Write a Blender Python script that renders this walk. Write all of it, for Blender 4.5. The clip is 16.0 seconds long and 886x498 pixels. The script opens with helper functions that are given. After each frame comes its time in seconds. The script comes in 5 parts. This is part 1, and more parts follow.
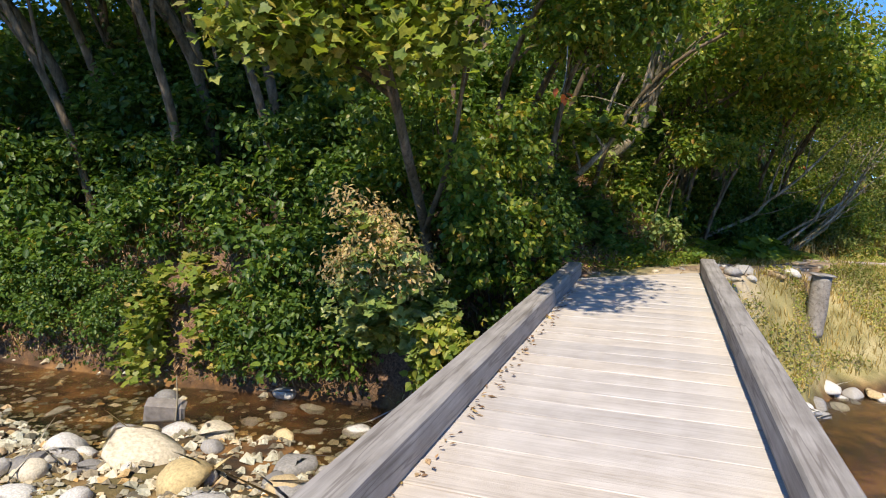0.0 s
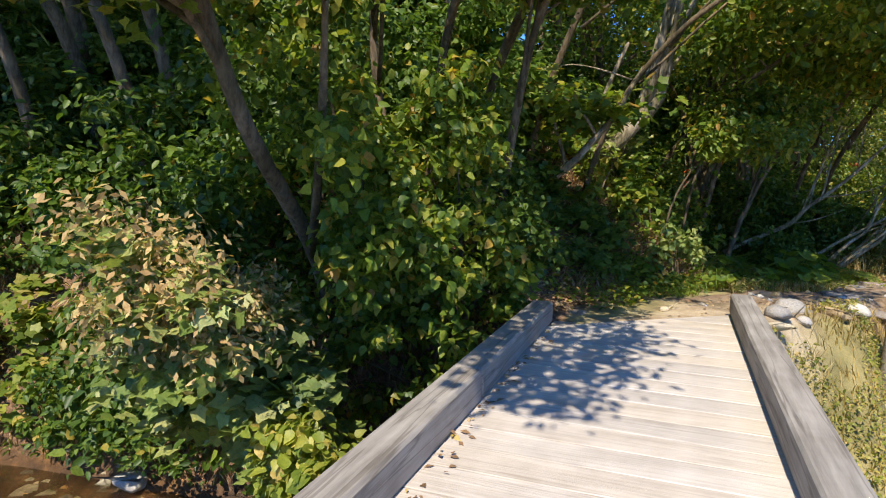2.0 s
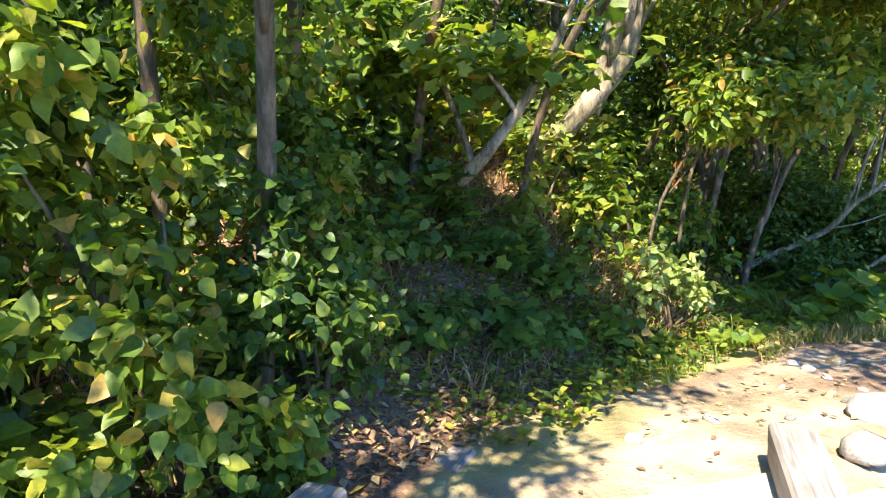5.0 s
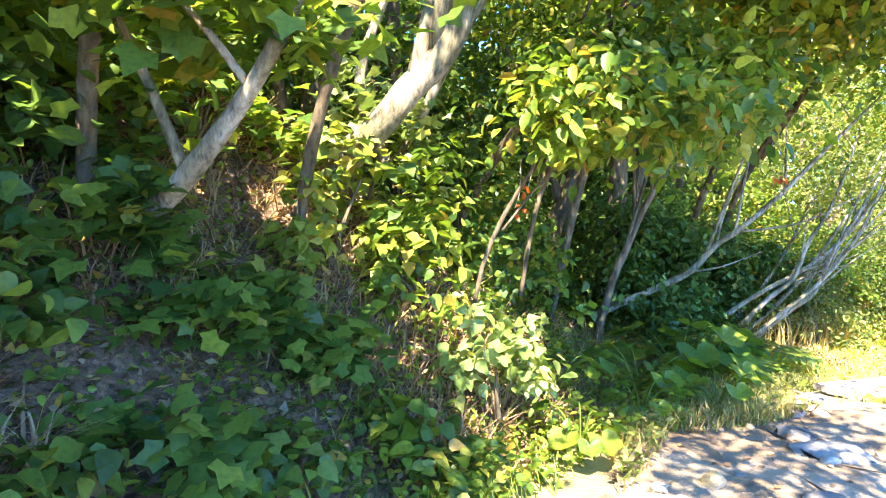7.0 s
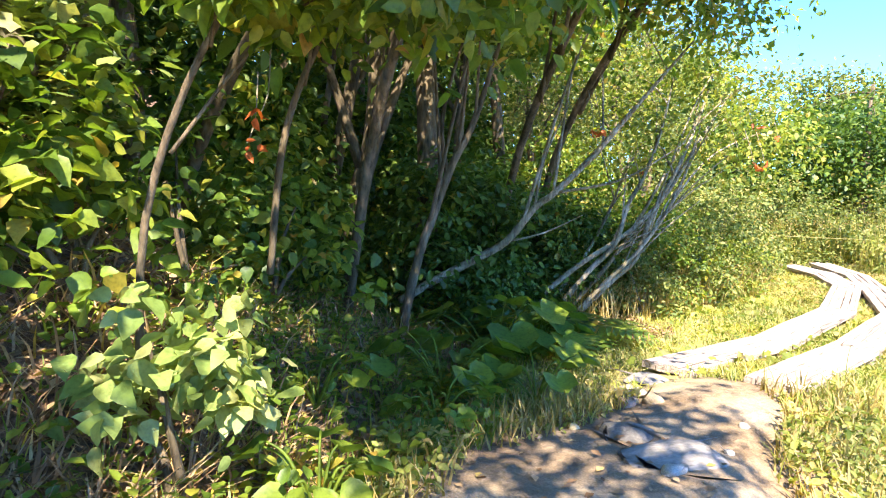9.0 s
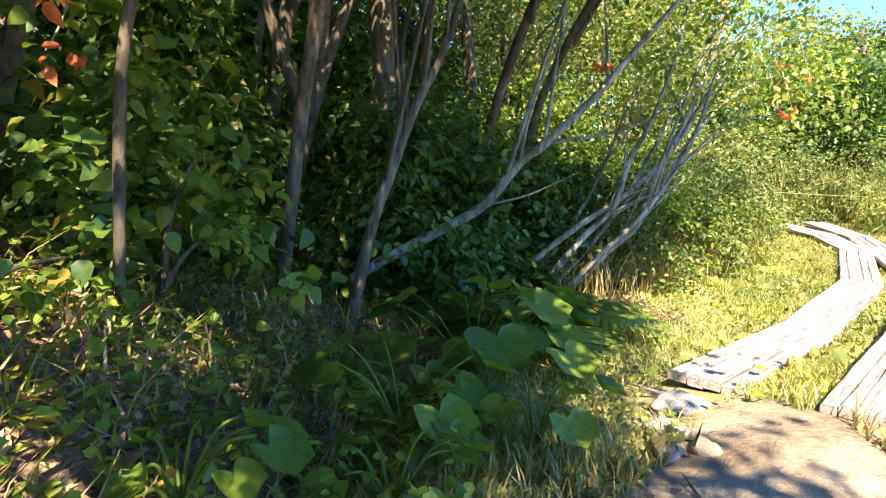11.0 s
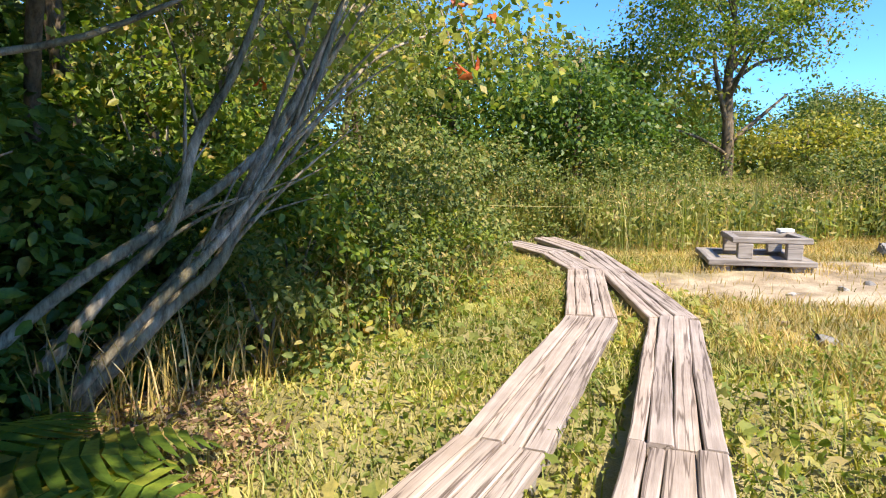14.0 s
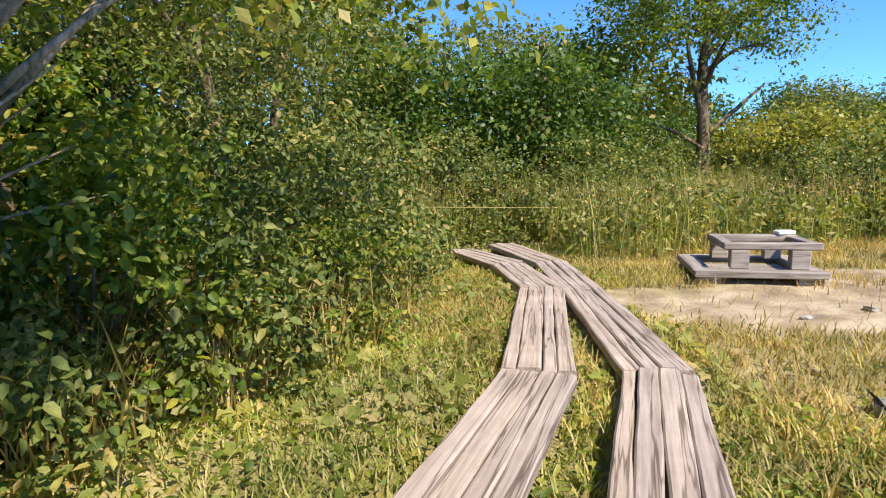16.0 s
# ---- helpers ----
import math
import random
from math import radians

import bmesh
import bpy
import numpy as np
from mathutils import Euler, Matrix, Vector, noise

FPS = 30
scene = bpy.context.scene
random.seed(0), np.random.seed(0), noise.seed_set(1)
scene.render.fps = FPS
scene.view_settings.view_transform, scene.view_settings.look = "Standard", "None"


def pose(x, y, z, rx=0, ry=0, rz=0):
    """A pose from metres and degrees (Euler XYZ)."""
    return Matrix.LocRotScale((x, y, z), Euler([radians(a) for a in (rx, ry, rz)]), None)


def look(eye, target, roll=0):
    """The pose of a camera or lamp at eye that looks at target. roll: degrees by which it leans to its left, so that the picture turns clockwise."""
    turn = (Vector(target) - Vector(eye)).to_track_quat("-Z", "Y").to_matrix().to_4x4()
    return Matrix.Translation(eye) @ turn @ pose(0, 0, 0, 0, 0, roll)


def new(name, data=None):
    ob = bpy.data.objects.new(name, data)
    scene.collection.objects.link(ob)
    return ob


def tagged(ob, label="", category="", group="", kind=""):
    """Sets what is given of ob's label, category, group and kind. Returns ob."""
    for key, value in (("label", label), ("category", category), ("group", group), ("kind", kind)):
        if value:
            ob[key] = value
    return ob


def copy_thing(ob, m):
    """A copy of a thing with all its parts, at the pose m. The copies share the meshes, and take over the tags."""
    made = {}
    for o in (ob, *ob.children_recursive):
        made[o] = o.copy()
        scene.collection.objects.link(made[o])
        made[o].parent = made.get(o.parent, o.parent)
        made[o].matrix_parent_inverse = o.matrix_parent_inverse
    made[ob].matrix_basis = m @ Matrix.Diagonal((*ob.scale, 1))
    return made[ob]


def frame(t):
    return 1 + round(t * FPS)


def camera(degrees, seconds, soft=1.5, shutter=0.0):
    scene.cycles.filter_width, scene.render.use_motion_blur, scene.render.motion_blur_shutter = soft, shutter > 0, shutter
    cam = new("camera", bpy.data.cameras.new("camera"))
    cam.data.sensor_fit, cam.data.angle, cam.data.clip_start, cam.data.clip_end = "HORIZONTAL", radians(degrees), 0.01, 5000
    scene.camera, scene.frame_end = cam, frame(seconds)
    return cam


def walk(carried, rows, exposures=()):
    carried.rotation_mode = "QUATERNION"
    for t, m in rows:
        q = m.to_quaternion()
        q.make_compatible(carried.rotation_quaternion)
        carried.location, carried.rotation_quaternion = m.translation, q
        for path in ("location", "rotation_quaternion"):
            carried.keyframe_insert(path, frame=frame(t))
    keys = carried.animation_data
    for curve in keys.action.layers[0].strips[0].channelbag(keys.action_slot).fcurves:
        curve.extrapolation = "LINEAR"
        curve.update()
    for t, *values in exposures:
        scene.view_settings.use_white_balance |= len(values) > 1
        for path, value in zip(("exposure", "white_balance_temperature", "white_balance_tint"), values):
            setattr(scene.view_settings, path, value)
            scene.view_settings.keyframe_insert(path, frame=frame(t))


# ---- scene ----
cam = camera(72.4, 16.0, 1.1)
PATH = [
    (0.0, (0.233, -0.734, 1.348), (-1.118, 3.003, 0.890), 0.53),
    (0.5, (0.202, 0.023, 1.386), (-1.274, 3.712, 0.919), 0.38),
    (1.0, (0.181, 0.810, 1.404), (-1.284, 4.502, 0.930), 0.46),
    (1.5, (0.265, 1.583, 1.377), (-1.144, 5.298, 0.910), 0.72),
    (2.0, (0.246, 2.277, 1.346), (-1.185, 5.983, 0.879), 0.74),
    (2.5, (0.227, 2.940, 1.342), (-1.280, 6.619, 0.894), 1.05),
    (3.0, (0.211, 3.540, 1.346), (-1.380, 7.185, 0.919), 0.20),
    (3.5, (0.254, 4.197, 1.324), (-1.305, 7.855, 0.892), -0.84),
    (4.0, (0.345, 4.823, 1.317), (-1.202, 8.483, 0.864), -1.88),
    (6.5, (0.516, 7.478, 1.491), (-0.507, 11.328, 1.133), -0.24),
    (7.0, (0.604, 8.005, 1.423), (-0.093, 11.930, 1.085), 1.00),
    (7.5, (0.717, 8.442, 1.302), (0.257, 12.403, 0.980), 1.01),
    (8.0, (0.872, 8.863, 1.168), (0.694, 12.848, 0.871), 0.36),
    (8.5, (1.051, 9.247, 1.067), (1.220, 13.231, 0.754), -0.19),
    (11.0, (1.298, 11.006, 1.071), (1.837, 14.907, 0.369), 0.43),
    (11.5, (1.688, 11.498, 1.044), (2.550, 15.342, 0.347), -0.04),
    (12.0, (2.114, 11.984, 0.975), (3.295, 15.751, 0.332), -0.63),
    (12.5, (2.541, 12.389, 0.891), (3.928, 16.096, 0.311), 0.05),
    (13.0, (2.951, 12.768, 0.816), (4.488, 16.425, 0.302), 1.40),
    (13.5, (3.299, 13.142, 0.749), (5.032, 16.716, 0.276), 0.38),
    (14.0, (3.648, 13.402, 0.704), (5.533, 16.893, 0.196), -0.48),
    (14.5, (3.940, 13.640, 0.691), (5.941, 17.063, 0.165), -0.87),
    (15.0, (4.259, 13.966, 0.667), (6.263, 17.393, 0.178), -1.19),
    (15.5, (4.621, 14.264, 0.613), (6.630, 17.688, 0.125), -1.11),
    (16.0, (4.928, 14.577, 0.610), (6.953, 17.990, 0.110), -1.17),
]
walk(cam, [(t, look(e, g, r)) for t, e, g, r in PATH], [(0.0, 0.6), (2.8, 0.75), (4.2, 1.2), (6.3, 3.2), (7.5, 3.05), (8.7, 2.35), (10.8, 2.2), (12.5, 1.65), (14.0, 1.15), (16.0, 0.82)])

# ---- light ----
SUN_TO = Vector((0.12, -0.99, 0)).normalized() * math.cos(radians(51)) + Vector((0, 0, math.sin(radians(51))))
world = bpy.data.worlds.new("sky")
scene.world = world
world.use_nodes = True
wn = world.node_tree
sky = wn.nodes.new("ShaderNodeTexSky")
sky.sky_type, sky.sun_disc = "NISHITA", False
sky.sun_elevation, sky.sun_rotation = radians(51), math.atan2(SUN_TO.x, SUN_TO.y)
sky.air_density, sky.dust_density, sky.ozone_density = 0.75, 0.0, 6.0
wn.nodes["Background"].inputs[1].default_value = 0.15
deep = wn.nodes.new("ShaderNodeMix")
deep.data_type, deep.blend_type = "RGBA", "MULTIPLY"
deep.inputs[0].default_value, deep.inputs[7].default_value = 1.0, (0.52, 0.83, 1.18, 1)
wn.links.new(sky.outputs[0], deep.inputs[6])
wn.links.new(deep.outputs[2], wn.nodes["Background"].inputs[0])
sun = new("sun", bpy.data.lights.new("sun", "SUN"))
sun.data.energy, sun.data.angle, sun.data.color = 4.7, radians(0.6), (1.0, 0.91, 0.765)
sun.matrix_world = look((0, 0, 30), Vector((0, 0, 30)) - SUN_TO)
scene.view_settings.exposure = 0.0


# ---- materials ----
def material(name, rough=0.8, metal=0.0):
    m = bpy.data.materials.new(name)
    m.use_nodes = True
    b = m.node_tree.nodes["Principled BSDF"]
    b.inputs["Roughness"].default_value, b.inputs["Metallic"].default_value = rough, metal
    b.inputs["Specular IOR Level"].default_value = 0.4
    return m, m.node_tree.nodes, m.node_tree.links, b


def ramp(n, stops):
    r = n.new("ShaderNodeValToRGB")
    while len(r.color_ramp.elements) < len(stops):
        r.color_ramp.elements.new(0.5)
    for e, (p, c) in zip(r.color_ramp.elements, stops):
        e.position, e.color = p, (*c, 1)
    return r


def noise_tex(n, l, scale, detail=6, stretch=None, rough=0.6, space="Object"):
    co = n.new("ShaderNodeTexCoord")
    t = n.new("ShaderNodeTexNoise")
    t.inputs["Scale"].default_value, t.inputs["Detail"].default_value, t.inputs["Roughness"].default_value = scale, detail, rough
    if stretch:
        mp = n.new("ShaderNodeMapping")
        mp.inputs["Scale"].default_value = stretch
        l.new(co.outputs[space], mp.inputs[0])
        l.new(mp.outputs[0], t.inputs["Vector"])
    else:
        l.new(co.outputs[space], t.inputs["Vector"])
    return t


def mixed(n, l, fac, a, b, mode="MIX"):
    x = n.new("ShaderNodeMix")
    x.data_type, x.blend_type = "RGBA", mode
    for sock, v in ((x.inputs[0], fac), (x.inputs[6], a), (x.inputs[7], b)):
        if isinstance(v, (int, float)):
            sock.default_value = v
        elif isinstance(v, tuple):
            sock.default_value = (*v, 1)
        else:
            l.new(v, sock)
    return x.outputs[2]


def bump(n, l, b, height, strength=0.4, dist=0.01):
    p = n.new("ShaderNodeBump")
    p.inputs["Strength"].default_value, p.inputs["Distance"].default_value = strength, dist
    l.new(height, p.inputs["Height"])
    l.new(p.outputs[0], b.inputs["Normal"])


def wood_material(name, pale, dark, along, grain=26.0, cracks=0.5):
    """Weathered timber; along is the axis of the grain in the plank's own space."""
    m, n, l, b = material(name, 0.82)
    st = [grain] * 3
    st[along] = 1.4
    info = n.new("ShaderNodeObjectInfo")
    g = noise_tex(n, l, 1.0, 8, st, 0.7)
    g.noise_dimensions = "4D"
    mul = n.new("ShaderNodeMath")
    mul.operation = "MULTIPLY"
    mul.inputs[1].default_value = 40
    l.new(info.outputs["Random"], mul.inputs[0])
    l.new(mul.outputs[0], g.inputs["W"])
    s = noise_tex(n, l, 2.3, 4)
    mid = tuple((a + c) / 2 for a, c in zip(pale, dark))
    r = ramp(n, [(0.28, dark), (0.42, mid), (0.6, pale), (0.9, tuple(min(1, c * 1.12) for c in pale))])
    l.new(g.outputs[0], r.inputs[0])
    tint = ramp(n, [(0.3, (0.72, 0.70, 0.68)), (0.62, (1, 1, 1))])
    l.new(s.outputs[0], tint.inputs[0])
    c = mixed(n, l, 1.0, r.outputs[0], tint.outputs[0], "MULTIPLY")
    st2 = [grain * 0.55] * 3
    st2[along] = 0.55
    ck = noise_tex(n, l, 1.0, 3, st2, 0.5)
    ck.noise_dimensions = "4D"
    l.new(mul.outputs[0], ck.inputs["W"])
    split = ramp(n, [(0.475, (1, 1, 1)), (0.495, (0.3, 0.26, 0.23)), (0.505, (0.3, 0.26, 0.23)), (0.525, (1, 1, 1))])
    l.new(ck.outputs[0], split.inputs[0])
    c = mixed(n, l, cracks, c, mixed(n, l, 1.0, c, split.outputs[0], "MULTIPLY"))
    own = ramp(n, [(0, (0.87, 0.86, 0.86)), (0.5, (1, 0.98, 0.96)), (1, (1.0, 0.95, 0.88))])
    l.new(info.outputs["Random"], own.inputs[0])
    l.new(mixed(n, l, 1.0, c, own.outputs[0], "MULTIPLY"), b.inputs["Base Color"])
    bump(n, l, b, g.outputs[0], 0.7, 0.006)
    return m


def leaf_material(name, stops, rough=0.5, through_light=0.35, gloss=0.4):
    """Leaves: each leaf takes its own colour from the stops, and lets some light through."""
    m, n, l, b = material(name, rough)
    geo = n.new("ShaderNodeNewGeometry")
    r = ramp(n, stops)
    l.new(geo.outputs["Random Per Island"], r.inputs[0])
    v = noise_tex(n, l, 1.3, 3)
    tint = ramp(n, [(0.3, (0.55, 0.62, 0.58)), (0.7, (1.3, 1.22, 1.0))])
    l.new(v.outputs[0], tint.inputs[0])
    c = mixed(n, l, 1.0, r.outputs[0], tint.outputs[0], "MULTIPLY")
    blotch = noise_tex(n, l, 38.0, 4)
    spots = ramp(n, [(0.3, (0.66, 0.68, 0.6)), (0.5, (1, 1, 1)), (0.72, (1.22, 1.16, 1.05))])
    l.new(blotch.outputs[0], spots.inputs[0])
    c = mixed(n, l, 1.0, c, spots.outputs[0], "MULTIPLY")
    l.new(c, b.inputs["Base Color"])
    b.inputs["Specular IOR Level"].default_value = gloss
    bump(n, l, b, blotch.outputs[0], 0.25, 0.006)
    tr = n.new("ShaderNodeBsdfTranslucent")
    l.new(mixed(n, l, 1.0, c, (1.3, 1.35, 0.6), "MULTIPLY"), tr.inputs[0])
    mx = n.new("ShaderNodeMixShader")
    mx.inputs[0].default_value = through_light
    l.new(b.outputs[0], mx.inputs[1])
    l.new(tr.outputs[0], mx.inputs[2])
    l.new(mx.outputs[0], n["Material Output"].inputs[0])
    return m


def bark_material(name, pale, dark, scale=7.0):
    m, n, l, b = material(name, 0.9)
    g = noise_tex(n, l, scale, 8, (3, 3, 0.7), 0.7)
    s = noise_tex(n, l, 2.0, 3)
    r = ramp(n, [(0.32, dark), (0.6, pale)])
    l.new(g.outputs[0], r.inputs[0])
    patch = ramp(n, [(0.4, (0.5, 0.52, 0.42)), (0.5, (0.8, 0.8, 0.7)), (0.62, (1.2, 1.18, 1.15))])
    l.new(s.outputs[0], patch.inputs[0])
    l.new(mixed(n, l, 1.0, r.outputs[0], patch.outputs[0], "MULTIPLY"), b.inputs["Base Color"])
    bump(n, l, b, g.outputs[0], 0.9, 0.02)
    return m


def rock_material(name, stops):
    m, n, l, b = material(name, 0.8)
    info = n.new("ShaderNodeObjectInfo")
    r = ramp(n, stops)
    l.new(info.outputs["Random"], r.inputs[0])
    g = noise_tex(n, l, 9.0, 8)
    t = ramp(n, [(0.3, (0.62, 0.6, 0.57)), (0.65, (1.08, 1.06, 1.04))])
    l.new(g.outputs[0], t.inputs[0])
    l.new(mixed(n, l, 1.0, r.outputs[0], t.outputs[0], "MULTIPLY"), b.inputs["Base Color"])
    bump(n, l, b, g.outputs[0], 0.6, 0.02)
    return m


def ground_material():
    """Soil with grass roots, bare sand and leaf litter, by the painted cover."""
    m, n, l, b = material("soil", 0.95)
    att = n.new("ShaderNodeAttribute")
    att.attribute_name = "cover"
    sep = n.new("ShaderNodeSeparateColor")
    l.new(att.outputs["Color"], sep.inputs[0])
    fine, wide, grit = noise_tex(n, l, 30, 8), noise_tex(n, l, 1.7, 6), noise_tex(n, l, 120, 4)
    turf = ramp(n, [(0.3, (0.16, 0.14, 0.05)), (0.5, (0.31, 0.26, 0.1)), (0.7, (0.48, 0.39, 0.19))])
    sand = ramp(n, [(0.33, (0.2, 0.15, 0.09)), (0.47, (0.38, 0.28, 0.17)), (0.58, (0.53, 0.42, 0.28)), (0.75, (0.6, 0.49, 0.35))])
    litter = ramp(n, [(0.35, (0.07, 0.04, 0.022)), (0.55, (0.2, 0.115, 0.065)), (0.75, (0.36, 0.22, 0.13))])
    bed = ramp(n, [(0.32, (0.02, 0.014, 0.007)), (0.5, (0.10, 0.05, 0.018)), (0.62, (0.26, 0.13, 0.04)), (0.78, (0.3, 0.2, 0.09))])
    for r, s in ((turf, wide), (sand, wide), (litter, fine), (bed, wide)):
        l.new(s.outputs[0], r.inputs[0])
    c = mixed(n, l, sep.outputs[1], turf.outputs[0], litter.outputs[0])
    c = mixed(n, l, sep.outputs[0], c, sand.outputs[0])
    c = mixed(n, l, sep.outputs[2], c, bed.outputs[0])
    g = ramp(n, [(0.3, (0.7, 0.7, 0.7)), (0.7, (1.15, 1.15, 1.15))])
    l.new(grit.outputs[0], g.inputs[0])
    l.new(mixed(n, l, 1.0, c, g.outputs[0], "MULTIPLY"), b.inputs["Base Color"])
    bump(n, l, b, fine.outputs[0], 0.8, 0.03)
    return m


def water_material():
    m, n, l, b = material("stream_water", 0.04)
    b.inputs["Transmission Weight"].default_value = 1.0
    b.inputs["IOR"].default_value = 1.33
    b.inputs["Specular IOR Level"].default_value = 0.5
    b.inputs["Base Color"].default_value = (0.93, 0.85, 0.68, 1)
    g = noise_tex(n, l, 7.0, 4, (1, 1.8, 1))
    bump(n, l, b, g.outputs[0], 0.35, 0.03)
    return m


DECK = wood_material("deck_timber", (0.60, 0.555, 0.50), (0.45, 0.40, 0.34), 0, 60, 0.2)
BEAM = wood_material("beam_timber", (0.36, 0.335, 0.30), (0.16, 0.145, 0.125), 1, 22)
LANE = wood_material("boardwalk_timber", (0.52, 0.43, 0.365), (0.24, 0.185, 0.145), 0, 34, 0.85)
GREY_WOOD = wood_material("bench_timber", (0.40, 0.355, 0.31), (0.15, 0.13, 0.11), 0, 26)
BARK = bark_material("bark", (0.23, 0.165, 0.105), (0.06, 0.043, 0.028))
PALE_BARK = bark_material("pale_bark", (0.46, 0.375, 0.27), (0.085, 0.062, 0.04), 9)
DEAD = bark_material("dead_twig", (0.42, 0.36, 0.28), (0.2, 0.16, 0.12), 9)
ROCK = rock_material("river_stone", [(0, (0.17, 0.16, 0.15)), (0.25, (0.36, 0.34, 0.31)), (0.55, (0.58, 0.55, 0.5)), (0.75, (0.7, 0.67, 0.6)), (0.87, (0.58, 0.45, 0.22)), (1, (0.4, 0.28, 0.21))])
GRAVEL = leaf_material("stream_gravel", [(0, (0.14, 0.11, 0.08)), (0.4, (0.36, 0.31, 0.24)), (0.75, (0.62, 0.58, 0.51)), (1, (0.5, 0.3, 0.12))], 0.8, 0.0)
SLAB = rock_material("slab_stone", [(0, (0.24, 0.215, 0.19)), (1, (0.36, 0.32, 0.28))])
SOIL, WATER = ground_material(), water_material()
GREEN = leaf_material("green_leaf", [(0, (0.075, 0.135, 0.025)), (0.4, (0.165, 0.245, 0.035)), (0.8, (0.28, 0.335, 0.05)), (0.95, (0.42, 0.37, 0.07)), (1, (0.48, 0.27, 0.07))], 0.45, 0.48, 0.4)
PALE = leaf_material("pale_leaf", [(0, (0.16, 0.23, 0.06)), (0.6, (0.3, 0.36, 0.12)), (1, (0.45, 0.44, 0.2))], 0.45, 0.35)
DARK = leaf_material("dark_leaf", [(0, (0.05, 0.1, 0.022)), (0.6, (0.11, 0.185, 0.033)), (0.95, (0.19, 0.26, 0.05)), (1, (0.38, 0.27, 0.06))], 0.45, 0.42, 0.4)
LIME = leaf_material("lime_leaf", [(0, (0.12, 0.175, 0.025)), (0.5, (0.25, 0.305, 0.05)), (0.85, (0.38, 0.38, 0.09)), (1, (0.48, 0.36, 0.12))], 0.5, 0.45)
OLIVE = leaf_material("olive_leaf", [(0, (0.08, 0.125, 0.03)), (0.5, (0.18, 0.22, 0.055)), (0.85, (0.31, 0.31, 0.1)), (1, (0.46, 0.34, 0.14))], 0.6, 0.4)
STRAW = leaf_material("weed_leaf", [(0, (0.18, 0.225, 0.04)), (0.4, (0.33, 0.345, 0.085)), (0.75, (0.5, 0.45, 0.17)), (1, (0.55, 0.4, 0.21))], 0.6, 0.45)
YELLOW = leaf_material("yellow_leaf", [(0, (0.17, 0.2, 0.03)), (0.6, (0.36, 0.35, 0.05)), (1, (0.5, 0.38, 0.08))], 0.5, 0.4)
BROWN = leaf_material("brown_leaf", [(0, (0.34, 0.21, 0.09)), (0.6, (0.56, 0.39, 0.21)), (1, (0.5, 0.42, 0.18))], 0.7, 0.3)
RED = leaf_material("red_leaf", [(0, (0.5, 0.09, 0.03)), (1, (0.62, 0.16, 0.05))], 0.5, 0.4)
GRASS = leaf_material("grass_blade", [(0, (0.13, 0.17, 0.03)), (0.35, (0.28, 0.31, 0.06)), (0.6, (0.48, 0.43, 0.13)), (1, (0.64, 0.53, 0.28))], 0.6, 0.35)
DRY = leaf_material("dry_grass", [(0, (0.26, 0.2, 0.05)), (0.5, (0.48, 0.34, 0.12)), (0.8, (0.46, 0.33, 0.15)), (1, (0.58, 0.44, 0.25))], 0.7, 0.3)
LITTER = leaf_material("fallen_leaf", [(0, (0.15, 0.08, 0.045)), (0.5, (0.33, 0.2, 0.12)), (0.85, (0.5, 0.36, 0.24)), (1, (0.5, 0.36, 0.08))], 0.8, 0.1)
WHITE, wnn, wll, wbb = material("white_plastic", 0.5)
wbb.inputs["Base Color"].default_value = (0.8, 0.8, 0.78, 1)
ROPE, rnn, rll, rbb = material("yellowed_rope", 0.8)
rbb.inputs["Base Color"].default_value = (0.4, 0.33, 0.12, 1)


# ---- mesh tools ----
RNG = np.random.default_rng(7)


def mesh_from(name, V, F, mat, smooth=False):
    """V: n x 3; F: array of quads (or list of faces)."""
    me = bpy.data.meshes.new(name)
    if isinstance(F, np.ndarray):
        k = F.shape[1]
        me.vertices.add(len(V))
        me.vertices.foreach_set("co", np.asarray(V, np.float32).ravel())
        me.loops.add(F.size)
        me.loops.foreach_set("vertex_index", F.astype(np.int32).ravel())
        me.polygons.add(len(F))
        me.polygons.foreach_set("loop_start", np.arange(0, F.size, k, dtype=np.int32))
        me.update(calc_edges=True)
    else:
        me.from_pydata([tuple(v) for v in V], [], F)
    if smooth:
        me.polygons.foreach_set("use_smooth", np.ones(len(me.polygons), bool))
    me.materials.append(mat)
    return me


def part(name, geo, mat, parent=None, label="", smooth=False):
    ob = new(name, mesh_from(name, geo[0], geo[1], mat, smooth))
    ob.parent = parent
    if label:
        tagged(ob, label)
    return ob


def thing(name, m, label, category, group="", kind=""):
    ob = new(name)
    ob.empty_display_size = 0.2
    ob.matrix_basis = m
    return tagged(ob, label, category, group, kind)


def joined(parts):
    V, F, o = [], [], 0
    for v, f in parts:
        V.append(np.asarray(v, float))
        F.append(np.asarray(f) + o)
        o += len(v)
    return np.concatenate(V), np.concatenate(F)


